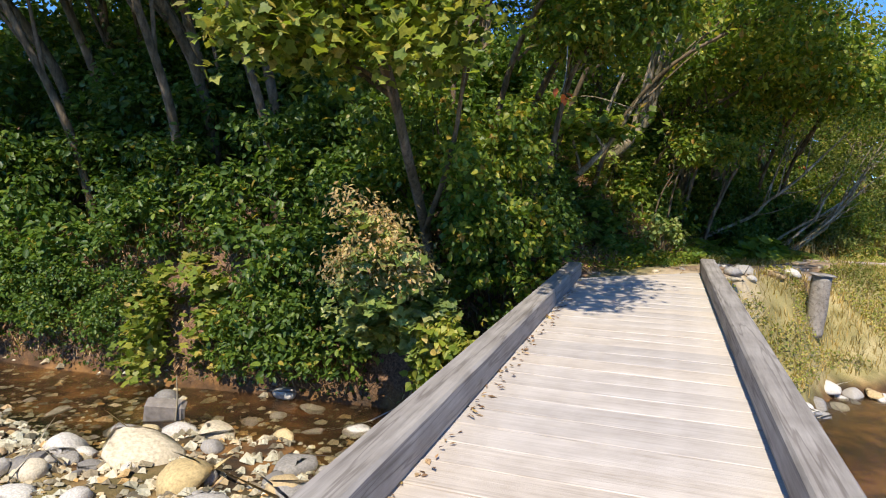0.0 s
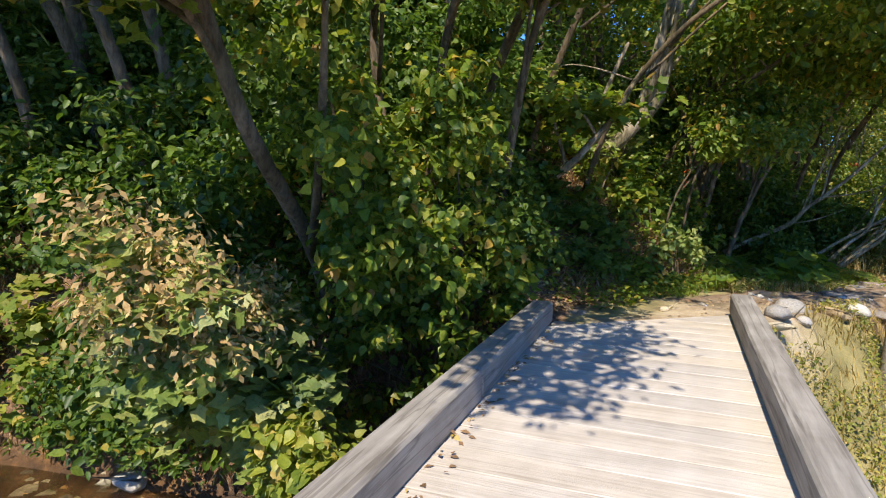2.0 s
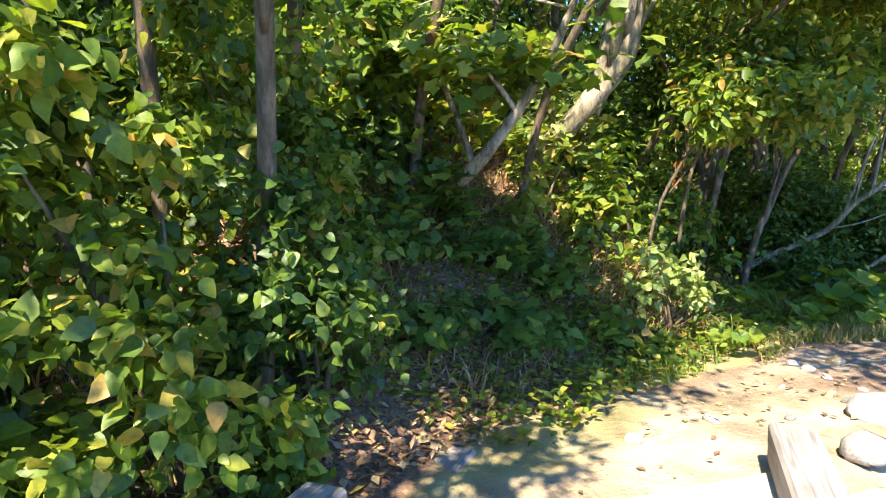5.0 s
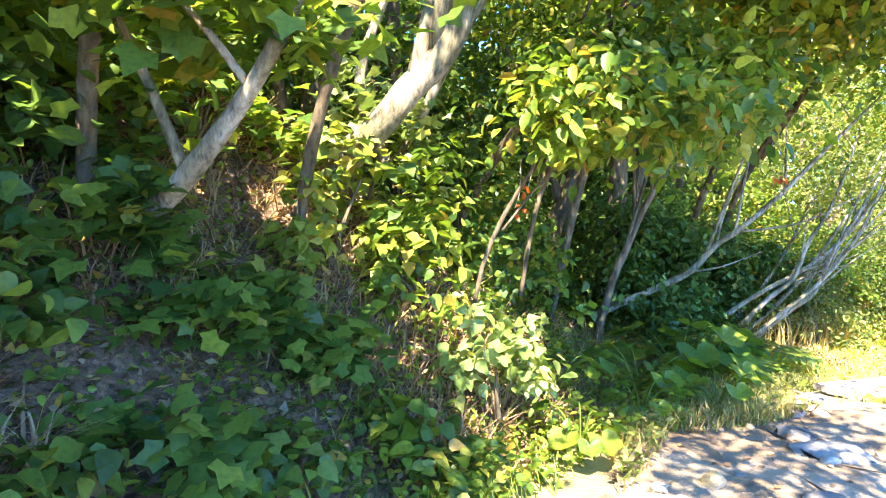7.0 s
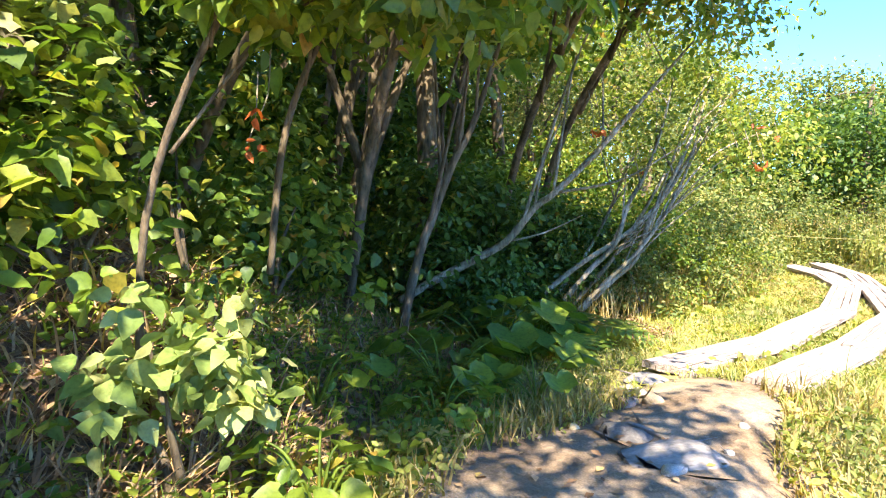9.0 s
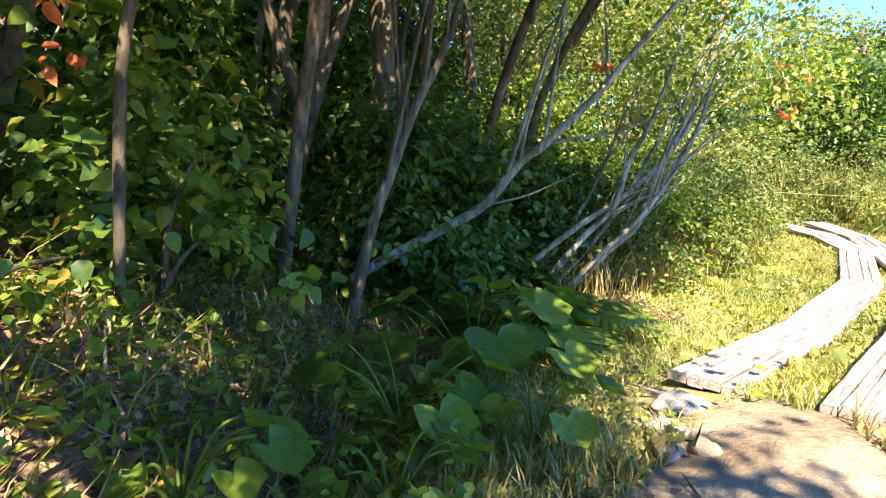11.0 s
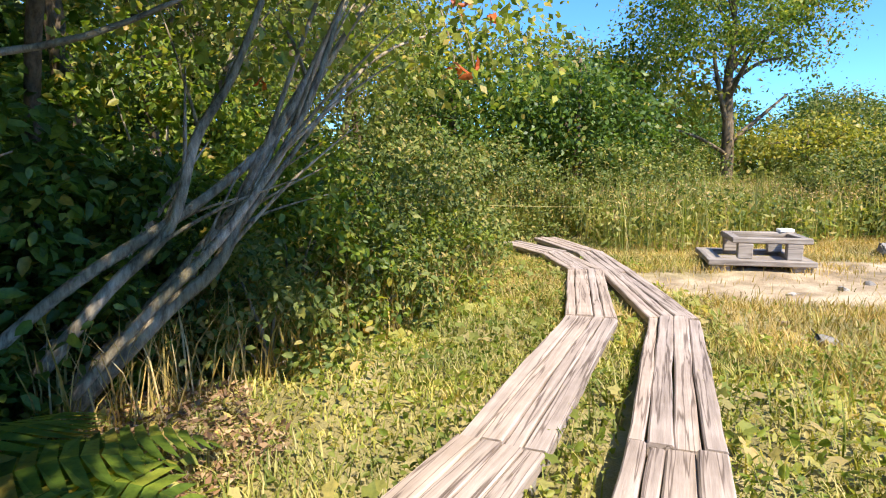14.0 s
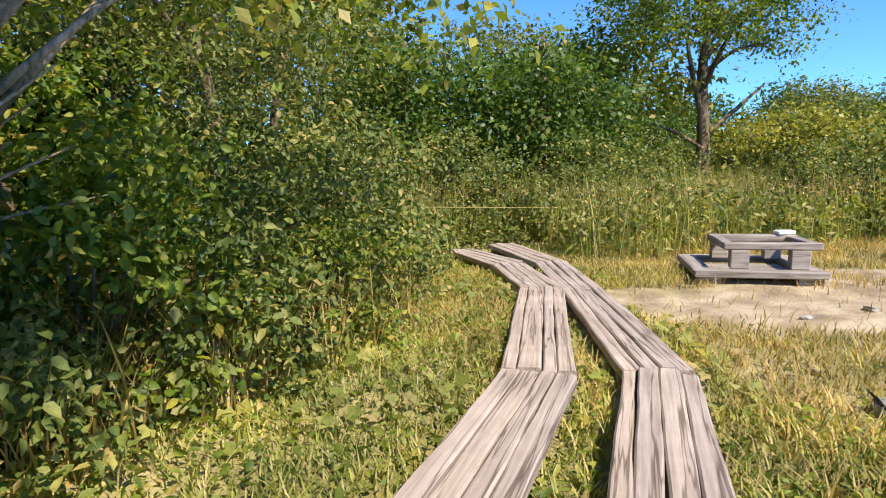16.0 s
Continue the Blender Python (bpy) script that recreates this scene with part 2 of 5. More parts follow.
def tube(points, radii, seg=8, wob=0.06):
    """A tapered tube along a smooth line through the points."""
    pts = [Vector(p) for p in points]
    n = max(8, 5 * (len(pts) - 1))
    C, R = [], []
    for i in range(n + 1):
        u = i / n * (len(pts) - 1)
        k = min(int(u), len(pts) - 2)
        w = u - k
        a, b, c, d = pts[max(k - 1, 0)], pts[k], pts[k + 1], pts[min(k + 2, len(pts) - 1)]
        C.append(0.5 * ((2 * b) + (c - a) * w + (2 * a - 5 * b + 4 * c - d) * w * w + (3 * b - a - 3 * c + d) * w ** 3))
        R.append(radii[k] * (1 - w) + radii[k + 1] * w)
    V, F = [], []
    side = Vector((1, 0.3, 0.1))
    for i, c in enumerate(C):
        t = (C[min(i + 1, n)] - C[max(i - 1, 0)]).normalized()
        s = (side - t * side.dot(t)).normalized()
        side = s
        u = t.cross(s)
        for j in range(seg):
            a = 2 * math.pi * j / seg
            r = R[i] * (1 + wob * math.sin(3 * a + i * 0.7) + wob * (RNG.random() - 0.5))
            V.append(c + (s * math.cos(a) + u * math.sin(a)) * r)
    for i in range(n):
        for j in range(seg):
            F.append((i * seg + j, i * seg + (j + 1) % seg, (i + 1) * seg + (j + 1) % seg, (i + 1) * seg + j))
    V.append(C[-1])
    V.append(C[0])
    e, s0 = len(V) - 2, len(V) - 1
    for j in range(seg):
        F.append((n * seg + j, n * seg + (j + 1) % seg, e, e))
        F.append(((j + 1) % seg, j, s0, s0))
    return np.array([tuple(v) for v in V]), np.array(F)


def tube_part(name, points, radii, mat, parent, seg=8, label=""):
    V, F = tube(points, radii, seg)
    faces = [tuple(dict.fromkeys(int(i) for i in f)) for f in F]
    return part(name, (V, faces), mat, parent, label, True)


def unit(a):
    return a / np.maximum(np.linalg.norm(a, axis=1, keepdims=True), 1e-6)


def leaf_geo(C, size, up=0.7, droop=0.3, width=0.6, rounded=True, out=None, fine=False):
    """Folded leaves at the centres C: eight triangles each (fine), four (rounded) or two."""
    n = len(C)
    L = size * (0.6 + 0.8 * RNG.random(n))[:, None]
    N = unit(RNG.normal(size=(n, 3)) + np.array([0, 0, up * 2.0]) + (0 if out is None else out * 0.9))
    A = RNG.normal(size=(n, 3)) + (0 if out is None else out * 0.8)
    A[:, 2] -= droop * 1.5
    A = unit(A - N * (A * N).sum(1, keepdims=True))
    B = np.cross(N, A)
    W = L * width
    fold = N * W * 0.16
    if fine:
        rim = []
        for u, w in ((0.06, 0.3), (0.28, 0.52), (0.58, 0.4), (0.84, 0.16)):
            sag = -N * L * (0.34 * u * u) * (0.3 + RNG.random((n, 1)))
            for sg in (1, -1):
                rim.append(C + A * L * u + B * W * w * sg * (0.9 + 0.25 * RNG.random((n, 1))) + fold * (w * 2.0) + sag)
        V = np.stack([C, C + A * L * 0.5 - N * L * 0.04, C + A * L - N * L * 0.24] + rim, 1).reshape(-1, 3)
        i = np.arange(n)[:, None] * 11
        F = np.concatenate([i + np.array([q]) for q in ((0, 3, 5, 1), (5, 7, 9, 1), (9, 2, 10, 1), (1, 10, 8, 6), (0, 1, 6, 4))], 1).reshape(-1, 4)
    elif rounded:
        V = np.stack([C, C + A * L * 0.22 + B * W * 0.42 + fold, C + A * L * 0.62 + B * W * 0.4 + fold * 0.6, C + A * L - N * L * 0.1,
                      C + A * L * 0.62 - B * W * 0.4 + fold * 0.6, C + A * L * 0.22 - B * W * 0.42 + fold], 1).reshape(-1, 3)
        i = np.arange(n)[:, None] * 6
        F = np.concatenate([i + np.array([[0, 1, 2, 3]]), i + np.array([[0, 3, 4, 5]])], 1).reshape(-1, 4)
    else:
        V = np.stack([C, C + A * L * 0.45 + B * W * 0.5 + fold, C + A * L, C + A * L * 0.45 - B * W * 0.5 + fold], 1).reshape(-1, 3)
        F = np.arange(n * 4).reshape(-1, 4)
    return V, F


def lobed_geo(C, size, up=1.2):
    """Five-lobed leaves at the centres C."""
    n = len(C)
    L = size * (0.7 + 0.6 * RNG.random(n))
    N = unit(RNG.normal(size=(n, 3)) * 0.55 + np.array([0, -0.25, up]))
    A = RNG.normal(size=(n, 3))
    A = unit(A - N * (A * N).sum(1, keepdims=True))
    B = np.cross(N, A)
    ang = np.radians([180, 128, 100, 64, 42, 20, 0, -20, -42, -64, -100, -128])
    rad = np.array([0.1, 0.43, 0.41, 0.6, 0.44, 0.53, 0.74, 0.53, 0.44, 0.6, 0.41, 0.43])
    lift = 0.2 * np.abs(np.sin(ang)) * rad - 0.32 * rad * rad * (rad > 0.4)
    V = C[:, None] + L[:, None, None] * (A[:, None] * (np.cos(ang) * rad)[None, :, None] + B[:, None] * (np.sin(ang) * rad)[None, :, None] + N[:, None] * lift[None, :, None])
    i = np.arange(n)[:, None] * 12
    F = np.concatenate([i + np.array([[0, 1, 2, 3]]), i + np.array([[0, 3, 4, 5]]), i + np.array([[0, 5, 6, 7]]), i + np.array([[0, 7, 8, 9]]), i + np.array([[0, 9, 10, 11]])], 1).reshape(-1, 4)
    return V.reshape(-1, 3), F


def blade_geo(P, height, width=0.008, lean=0.35):
    """Grass blades rooted at P: a bent strip of two quads each."""
    n = len(P)
    H = height * (0.5 + RNG.random(n))[:, None]
    a = RNG.random(n) * 6.283
    D = np.stack([np.cos(a), np.sin(a), 0 * a], 1)
    S = np.stack([-np.sin(a), np.cos(a), 0 * a], 1) * width * (0.7 + 0.6 * RNG.random(n))[:, None]
    le = (lean * (0.3 + RNG.random(n)))[:, None]
    Z = np.array([[0, 0, 1.0]])
    M = P + Z * H * 0.55 + D * H * le * 0.35
    T = P + Z * H * 0.95 + D * H * le
    V = np.stack([P - S, P + S, M + S * 0.8, M - S * 0.8, T + S * 0.15, T - S * 0.15], 1).reshape(-1, 3)
    i = np.arange(n)[:, None] * 6
    F = np.concatenate([i + np.array([[0, 1, 2, 3]]), i + np.array([[3, 2, 4, 5]])], 1).reshape(-1, 4)
    return V, F


def box_geo(x, y, z, bevel=0.012, wob=0.0):
    """A block of that size about the origin, its edges bevelled."""
    bm = bmesh.new()
    bmesh.ops.create_cube(bm, size=1)
    bmesh.ops.scale(bm, vec=(x, y, z), verts=bm.verts)
    if bevel:
        bmesh.ops.bevel(bm, geom=list(bm.edges), offset=bevel, segments=1, affect="EDGES")
    V = np.array([tuple(v.co) for v in bm.verts])
    bm.verts.ensure_lookup_table()
    F = [tuple(v.index for v in f.verts) for f in bm.faces]
    bm.free()
    if wob:
        V += RNG.normal(size=V.shape) * wob
    return V, F


def board_geo(L, W, H, n=8, wob=0.006, chamfer=0.006):
    """A worn board along x: its long edges waver, its top edges are rounded off."""
    ph = RNG.random(4) * 6.28
    V, F = [], []
    for i in range(n + 1):
        x = (i / n - 0.5) * L
        a = W / 2 + wob * (math.sin(x * 3.1 + ph[0]) + 0.6 * math.sin(x * 9.3 + ph[1]) + RNG.normal() * 0.3)
        b = -W / 2 + wob * (math.sin(x * 2.7 + ph[2]) + 0.6 * math.sin(x * 8.1 + ph[3]) + RNG.normal() * 0.3)
        z = H / 2 + 0.003 * math.sin(x * 2.2 + ph[1])
        V += [(x, b, -H / 2), (x, a, -H / 2), (x, a, z - chamfer), (x, a - chamfer, z), (x, b + chamfer, z), (x, b, z - chamfer)]
    for i in range(n):
        for j in range(6):
            F.append((6 * i + j, 6 * i + (j + 1) % 6, 6 * i + 6 + (j + 1) % 6, 6 * i + 6 + j)[::-1])
    F += [(0, 1, 2, 3, 4, 5)[::-1], tuple(6 * n + j for j in range(6))]
    return np.array(V), F


# ---- terrain ----
def lerp(x, xs, ys):
    return np.interp(x, xs, ys)


def smooth01(a, b, x):
    t = np.clip((x - a) / (b - a), 0, 1)
    return t * t * (3 - 2 * t)


def wave_noise(x, y, s, seed=0.0):
    return (np.sin(x * s + 1.3 * np.sin(y * s * 0.7 + seed)) + np.sin(y * s * 1.1 + 1.7 * np.sin(x * s * 0.6 + seed * 2)) + np.sin((x + y) * s * 0.6 + seed)) / 3


def base_z(x, y):
    x, y = np.asarray(x, float), np.asarray(y, float)
    trail = lerp(y, [8, 9.5, 12, 14, 16, 30, 60], [-0.03, -0.08, -0.28, -0.45, -0.62, -0.62, 0.2])
    hx = lerp(y, [-50, 7, 8.4, 10, 11.85, 13, 14.6, 17, 20, 26, 60], [-1.2, -1.1, -0.9, -0.35, 0.45, 1.3, 1.75, 3.0, 4.6, 7.5, 20])
    k = lerp(y, [9, 12.6, 14.5, 16, 19, 26], [0.95, 0.95, 0.5, 0.22, 0.1, 0.1])
    d = np.maximum(0, hx - x)
    hill = k * (d - 0.35 * (1 - np.exp(-d / 0.35)))
    hill = np.where(hill > 3.2, 3.2 + (hill - 3.2) * 0.45, hill) + 0.3 * np.maximum(0, d - 4)
    hill = np.minimum(np.minimum(hill, 0.1 + 0.62 * np.maximum(0, y - 7.9)), 10)
    plat = trail + hill + 0.05 * wave_noise(x, y, 1.9) + 0.02 * wave_noise(x, y, 6.1, 2)
    yf = lerp(x, [-30, -8, -2, 0.9, 1.6, 2.3, 2.9, 5, 10, 30], [6.4, 6.6, 7.1, 7.4, 8.0, 8.4, 9.7, 11.0, 11.4, 11.5])
    w = lerp(x, [-1, 0.9, 1.4, 3, 10], [1.5, 1.3, 2.2, 3.3, 3.5])
    t = smooth01(0, 1, (y - yf + 0.3) / w)
    bed = -2.12 + 0.10 * wave_noise(x, y, 2.3, 1) + 0.05 * wave_noise(x, y, 5.7, 3)
    bar = 0.34 * np.exp(-((y - 3.6 - 0.1 * (x + 4)) / 1.45) ** 2) * smooth01(0.5, -2.0, x)
    far = bed + bar
    near = smooth01(-2.6, -4.6, y)
    z = far * (1 - t) + plat * t
    return z * (1 - near) + (-0.05 + 0.04 * wave_noise(x, y, 1.5)) * near


def ground_z(x, y):
    """The ground, trodden up level with the boardwalk's first planks."""
    x, y = np.asarray(x, float), np.asarray(y, float)
    return base_z(x, y) + 0.11 * np.exp(-((x - 3.25) / 0.8) ** 2 - ((y - 13.5) / 0.75) ** 2)


def gz(x, y):
    return float(ground_z(x, y))


def axis_steps(a, b, step, reach):
    inner = np.arange(a, b + 1e-6, step)
    out, s, lo, hi = [], step, a, b
    lows, highs = [], []
    while hi < reach:
        s *= 1.25
        lo, hi = lo - s, hi + s
        lows.append(lo)
        highs.append(hi)
    return np.concatenate([lows[::-1], inner, highs])


def bare_patch(x, y):
    """Under 1 inside the trodden ground round the bench."""
    u, v = 0.75 * x - 0.66 * y, 0.66 * x + 0.75 * y
    return ((u + 1.0) / 4.7) ** 2 + ((v - 20.2) / 1.95) ** 2


def build_ground():
    xs, ys = axis_steps(-12, 15, 0.14, 900), axis_steps(-5, 24, 0.14, 900)
    X, Y = np.meshgrid(xs, ys)
    Z = ground_z(X, Y)
    nx, ny = len(xs), len(ys)
    i = (np.arange(ny - 1)[:, None] * nx + np.arange(nx - 1)[None]).ravel()
    F = np.stack([i, i + 1, i + nx + 1, i + nx], 1)
    me = mesh_from("ground", np.stack([X, Y, Z], -1).reshape(-1, 3), F, SOIL, True)
    x, y = X.ravel(), Y.ravel()
    cx = lerp(y, [7, 8.6, 10, 11.85, 13, 14.6], [0.2, 0.4, 1.0, 2.0, 2.8, 3.8])
    hw = lerp(y, [7, 9, 10.5, 12, 13.2, 14.0], [0.8, 0.6, 0.75, 0.85, 0.7, -0.3])
    ragged = 0.25 * wave_noise(x, y, 3.1, 4) + 0.12 * wave_noise(x, y, 9, 5)
    sand = smooth01(0.35, -0.25, np.abs(x - cx) - hw + ragged) * (y > 7.5) * (y < 15.4)
    # dark litter mixed into the trail's sand also stands in for dappled shade
    worn = smooth01(14.4, 13.4, y) * smooth01(9.6, 10.8, y) * (sand > 0.05)
    sand = sand * (1 - worn * (0.45 + 0.3 * wave_noise(x, y, 4.3, 6)))
    patch = smooth01(1.3, 0.55, bare_patch(x, y) + ragged * 1.7)
    sand = np.maximum(sand, patch * 0.95)
    hx = lerp(y, [7, 8.4, 10, 11.85, 13, 14.6, 17, 20, 26], [-1.1, -0.9, -0.35, 0.45, 1.3, 1.75, 3.0, 4.6, 7.5])
    lit = np.maximum(smooth01(-0.3, 0.5, hx - x + ragged), smooth01(9.9, 9.0, y) * (x < -0.75)) * (y > 6)
    lit = np.maximum(lit, worn * (x < 6))
    bedm = smooth01(-1.72, -1.9, Z.ravel())
    col = np.stack([sand, lit, bedm, np.ones_like(x)], 1).astype(np.float32)
    att = me.color_attributes.new("cover", "FLOAT_COLOR", "POINT")
    att.data.foreach_set("color", col.ravel())
    return tagged(new("ground", me), "stream bed, sandy trail, turf and wooded bank", "ground", kind="structure")


build_ground()
me = mesh_from("water", np.array([(-60, -3.9, -1.97), (60, -3.9, -1.97), (60, 10.5, -1.97), (-60, 10.5, -1.97)]), np.array([[0, 1, 2, 3]]), WATER)
tagged(new("water", me), "shallow clear brown stream over stones", "water", kind="structure")


# ---- footbridge ----
HALF, END_L, END_R = 0.80, 7.85, 9.05


def build_bridge():
    b = thing("footbridge", pose(0, 0, 0), "weathered plank footbridge with low timber kerbs", "bridge")
    pitch, y = 0.245, -3.4
    while y < 9.3:
        # the far end is cut at a slant
        l = -HALF - 0.2
        r = HALF + 0.2
        if y > END_L - 0.1:
            l = -HALF + (y - END_L + 0.1) / (END_R - END_L) * 2 * HALF
        if r - l > 0.25:
            w = pitch - 0.009 - 0.005 * RNG.random()
            V, F = board_geo(r - l, w + 0.004, 0.07, 9, 0.0028, 0.004)
            if y > END_L - 0.1:
                V[:, 0] += np.where(V[:, 0] < 0, V[:, 1] * 2 * HALF / (END_R - END_L), 0)
            p = part("plank", (V, F), DECK, b)
            p.matrix_basis = pose((l + r) / 2, y, -0.035 + 0.004 * (RNG.random() - 0.5), 0, 0.15 * (RNG.random() - 0.5), 0.25 * (RNG.random() - 0.5))
        y += pitch
    for side, cuts in ((-1, (-3.5, -0.6, 5.68, END_L + 0.05)), (1, (-3.5, 1.4, END_R + 0.02))):
        for a, c in zip(cuts, cuts[1:]):
            V, F = box_geo(0.2, c - a - 0.012, 0.2, 0.016)
            p = part("kerb_beam", (V, F), BEAM, b, "grey weathered kerb timber")
            p.matrix_basis = pose(side * (HALF + 0.1), (a + c) / 2, 0.102, 0, 0, 0)
    for x in (-0.75, 0.75):
        V, F = box_geo(0.25, 13.5, 0.4, 0.02)
        p = part("girder", (V, F), BEAM, b)
        p.matrix_basis = pose(x, 2.2, -0.275)
    return b


build_bridge()


# ---- boardwalk ----
def section(p, q, width, lift=0.0, boards=4):
    p, q = Vector(p), Vector(q)
    d = q - p
    L, turn = d.length, math.degrees(math.atan2(-d.x, d.y))
    m = (p + q) / 2
    slope = math.degrees(math.atan2(float(base_z(q.x, q.y)) - float(base_z(p.x, p.y)), L))
    zc = (float(base_z(p.x, p.y)) + float(base_z(q.x, q.y))) / 2
    s = thing("boardwalk_section", pose(m.x, m.y, zc, slope, 0, turn), "sun-bleached plank boardwalk lying in the grass", "boardwalk", "boardwalk sections")
    cut = np.cumsum(0.7 + 0.6 * RNG.random(boards))
    cut = np.concatenate([[0], cut / cut[-1]]) * width - width / 2
    for a, b in zip(cut, cut[1:]):
        V, F = board_geo(L - 0.012 - 0.03 * RNG.random(), b - a - 0.006, 0.06, 14, 0.0035, 0.009)
        o = part("plank", (V, F), LANE, s)
        o.matrix_basis = pose((a + b) / 2, 0, 0.10 + lift + 0.008 * (RNG.random() - 0.5), 0, 1.2 * (RNG.random() - 0.5), 90)
    for y in (-L / 2 + 0.15, L / 2 - 0.15):
        V, F = box_geo(width * 0.96, 0.1, 0.14, 0.01)
        o = part("sleeper", (V, F), BEAM, s)
        o.matrix_basis = pose(0, y, -0.002 + lift)
    return s


for line, wd in ((((3.3, 14.2), (5.05, 15.5), (7.02, 17.1), (8.62, 18.98), (9.3, 20.4), (9.7, 22.2)), 0.42), (((3.75, 13.5), (5.6, 15.02), (7.56, 16.72), (8.93, 18.75), (9.78, 20.2), (10.35, 22.0)), 0.40)):
    for p, q in zip(line, line[1:]):
        section(p, q, wd)


# ---- plants ----
def clump_points(centres, per, spread, flat=0.75):
    n = len(centres) * per
    P = np.repeat(centres, per, 0) + RNG.normal(size=(n, 3)) * np.repeat(np.atleast_1d(spread) * np.ones(len(centres)), per)[:, None] * np.array([1, 1, flat])
    O = unit(P - np.repeat(centres, per, 0))
    return P, O


def dome(n, rx, ry, h, low=0.15):
    """Places in the outer part of a lumpy dome."""
    a, u = RNG.random(n) * 6.283, RNG.random(n)
    el = np.arcsin(low + (1 - low) * u)
    r = 0.62 + 0.42 * RNG.random(n)
    return np.stack([np.cos(a) * np.cos(el) * rx * r, np.sin(a) * np.cos(el) * ry * r, np.sin(el) * h * r], 1)


def shrub(name, x, y, h, r, mat, clumps=45, per=70, size=0.09, label="", category="shrub", group="", z=None, ry=None, rounded=True, lobed=False, up=0.7, stems=4, low=0.05, tips=None, bark=None, group_flat=0.75, lean=(0, 0), fine=False):
    z = gz(x, y) if z is None else z
    s = thing(name, pose(x, y, z - 0.03), label, category, group)
    C = dome(clumps, r, ry or r, h, low)
    C[:, :2] += np.array(lean) * (C[:, 2:] / h) ** 0.8
    P, O = clump_points(C, per, 0.06 + 0.12 * r * RNG.random(clumps), group_flat)
    P[:, 2] = np.maximum(P[:, 2], 0.03)
    part("foliage", lobed_geo(P, size, up + 0.4) if lobed else leaf_geo(P, size, up, 0.4, 0.7 if fine else 0.62, rounded, O, fine), mat, s)
    for i in range(stems):
        e = C[RNG.integers(clumps)] * 0.85
        tube_part("stem", [(0.05 * math.cos(i * 2), 0.05 * math.sin(i * 2), -0.1), tuple(e * np.array([0.35, 0.35, 0.5])), tuple(e)], [0.018 + 0.006 * h, 0.012 + 0.003 * h, 0.004], bark or BARK, s, 6)
    if tips:
        T = C[np.argsort(-C[:, 2])[: max(4, clumps // 3)]] * 1.06
        P, O = clump_points(T, tips[1], 0.11 + 0.05 * r)
        part("seed_head", leaf_geo(P, tips[2], 0.2, 0.6, 0.45, False, O), tips[0], s, "dry brown seed clusters")
    return s


def tree(name, base, trunk, radii, mat, crown, clumps, per, size, label, limbs=5, bark=None, rounded=False, spread=0.42, extra=(), category="tree", group="", up=0.5, lobed=False, fine=False):
    """trunk: line relative to the base; crown: centre and three half sizes, relative to the base."""
    bx, by = base[:2]
    bz = base[2] if len(base) > 2 else gz(bx, by) - 0.1
    s = thing(name, pose(bx, by, bz), label, category, group)
    bark = bark or BARK
    tube_part("trunk", trunk, radii, bark, s, 10)
    c, (rx, ry, rz) = np.array(crown[0]), crown[1]
    a, el = RNG.random(clumps) * 6.283, np.arcsin(RNG.random(clumps) * 1.7 - 0.7)
    rr = 0.5 + 0.55 * RNG.random(clumps)
    C = c + np.stack([np.cos(a) * np.cos(el) * rx, np.sin(a) * np.cos(el) * ry, np.sin(el) * rz], 1) * rr[:, None]
    top = [Vector(p) for p in trunk]
    for i in range(limbs):
        f = 0.45 + 0.5 * i / max(1, limbs - 1)
        u = f * (len(top) - 1)
        k = min(int(u), len(top) - 2)
        p = top[k].lerp(top[k + 1], u - k)
        r0 = (radii[k] * (1 - u + k) + radii[k + 1] * (u - k)) * 0.6
        e = Vector(C[RNG.integers(clumps)])
        mid = p.lerp(e, 0.5) + Vector((0, 0, 0.12 * (e - p).length))
        tube_part("limb", [p, mid, e], [r0, r0 * 0.6, r0 * 0.15 + 0.003], bark, s, 6)
    for line, rad in extra:
        tube_part("limb", line, rad, bark, s, 7)
    P, O = clump_points(C, per, spread * (0.6 + 0.8 * RNG.random(clumps)), 0.6)
    part("crown", lobed_geo(P, size, up + 0.3) if lobed else leaf_geo(P, size, up, 0.35, 0.7 if fine else 0.6, rounded, O, fine), mat, s)
    return s


def moved(x, y, turn=0.0, size=1.0, z=None):
    return pose(x, y, (gz(x, y) - 0.05) if z is None else z, 0, 0, turn) @ Matrix.Diagonal((size, size, size, 1))


# the maple whose branches hang over the bridge
tree("maple_tree", (-2.8, 8.5), [(0, 0, 0), (0.1, -0.1, 1.0), (-0.05, -0.3, 2.2), (0.1, -0.6, 3.6), (0.3, -0.9, 4.6)], [0.055, 0.05, 0.042, 0.035, 0.02], GREEN,
     ((2.55, -4.1, 3.6), (0.6, 1.9, 0.45)), 60, 56, 0.10, "slender maple leaning over the footbridge", 6, BARK, True, 0.2,
     [([(0, -0.4, 2.6), (0.7, -1.9, 3.2), (1.8, -3.5, 3.45)], [0.03, 0.02, 0.006])])
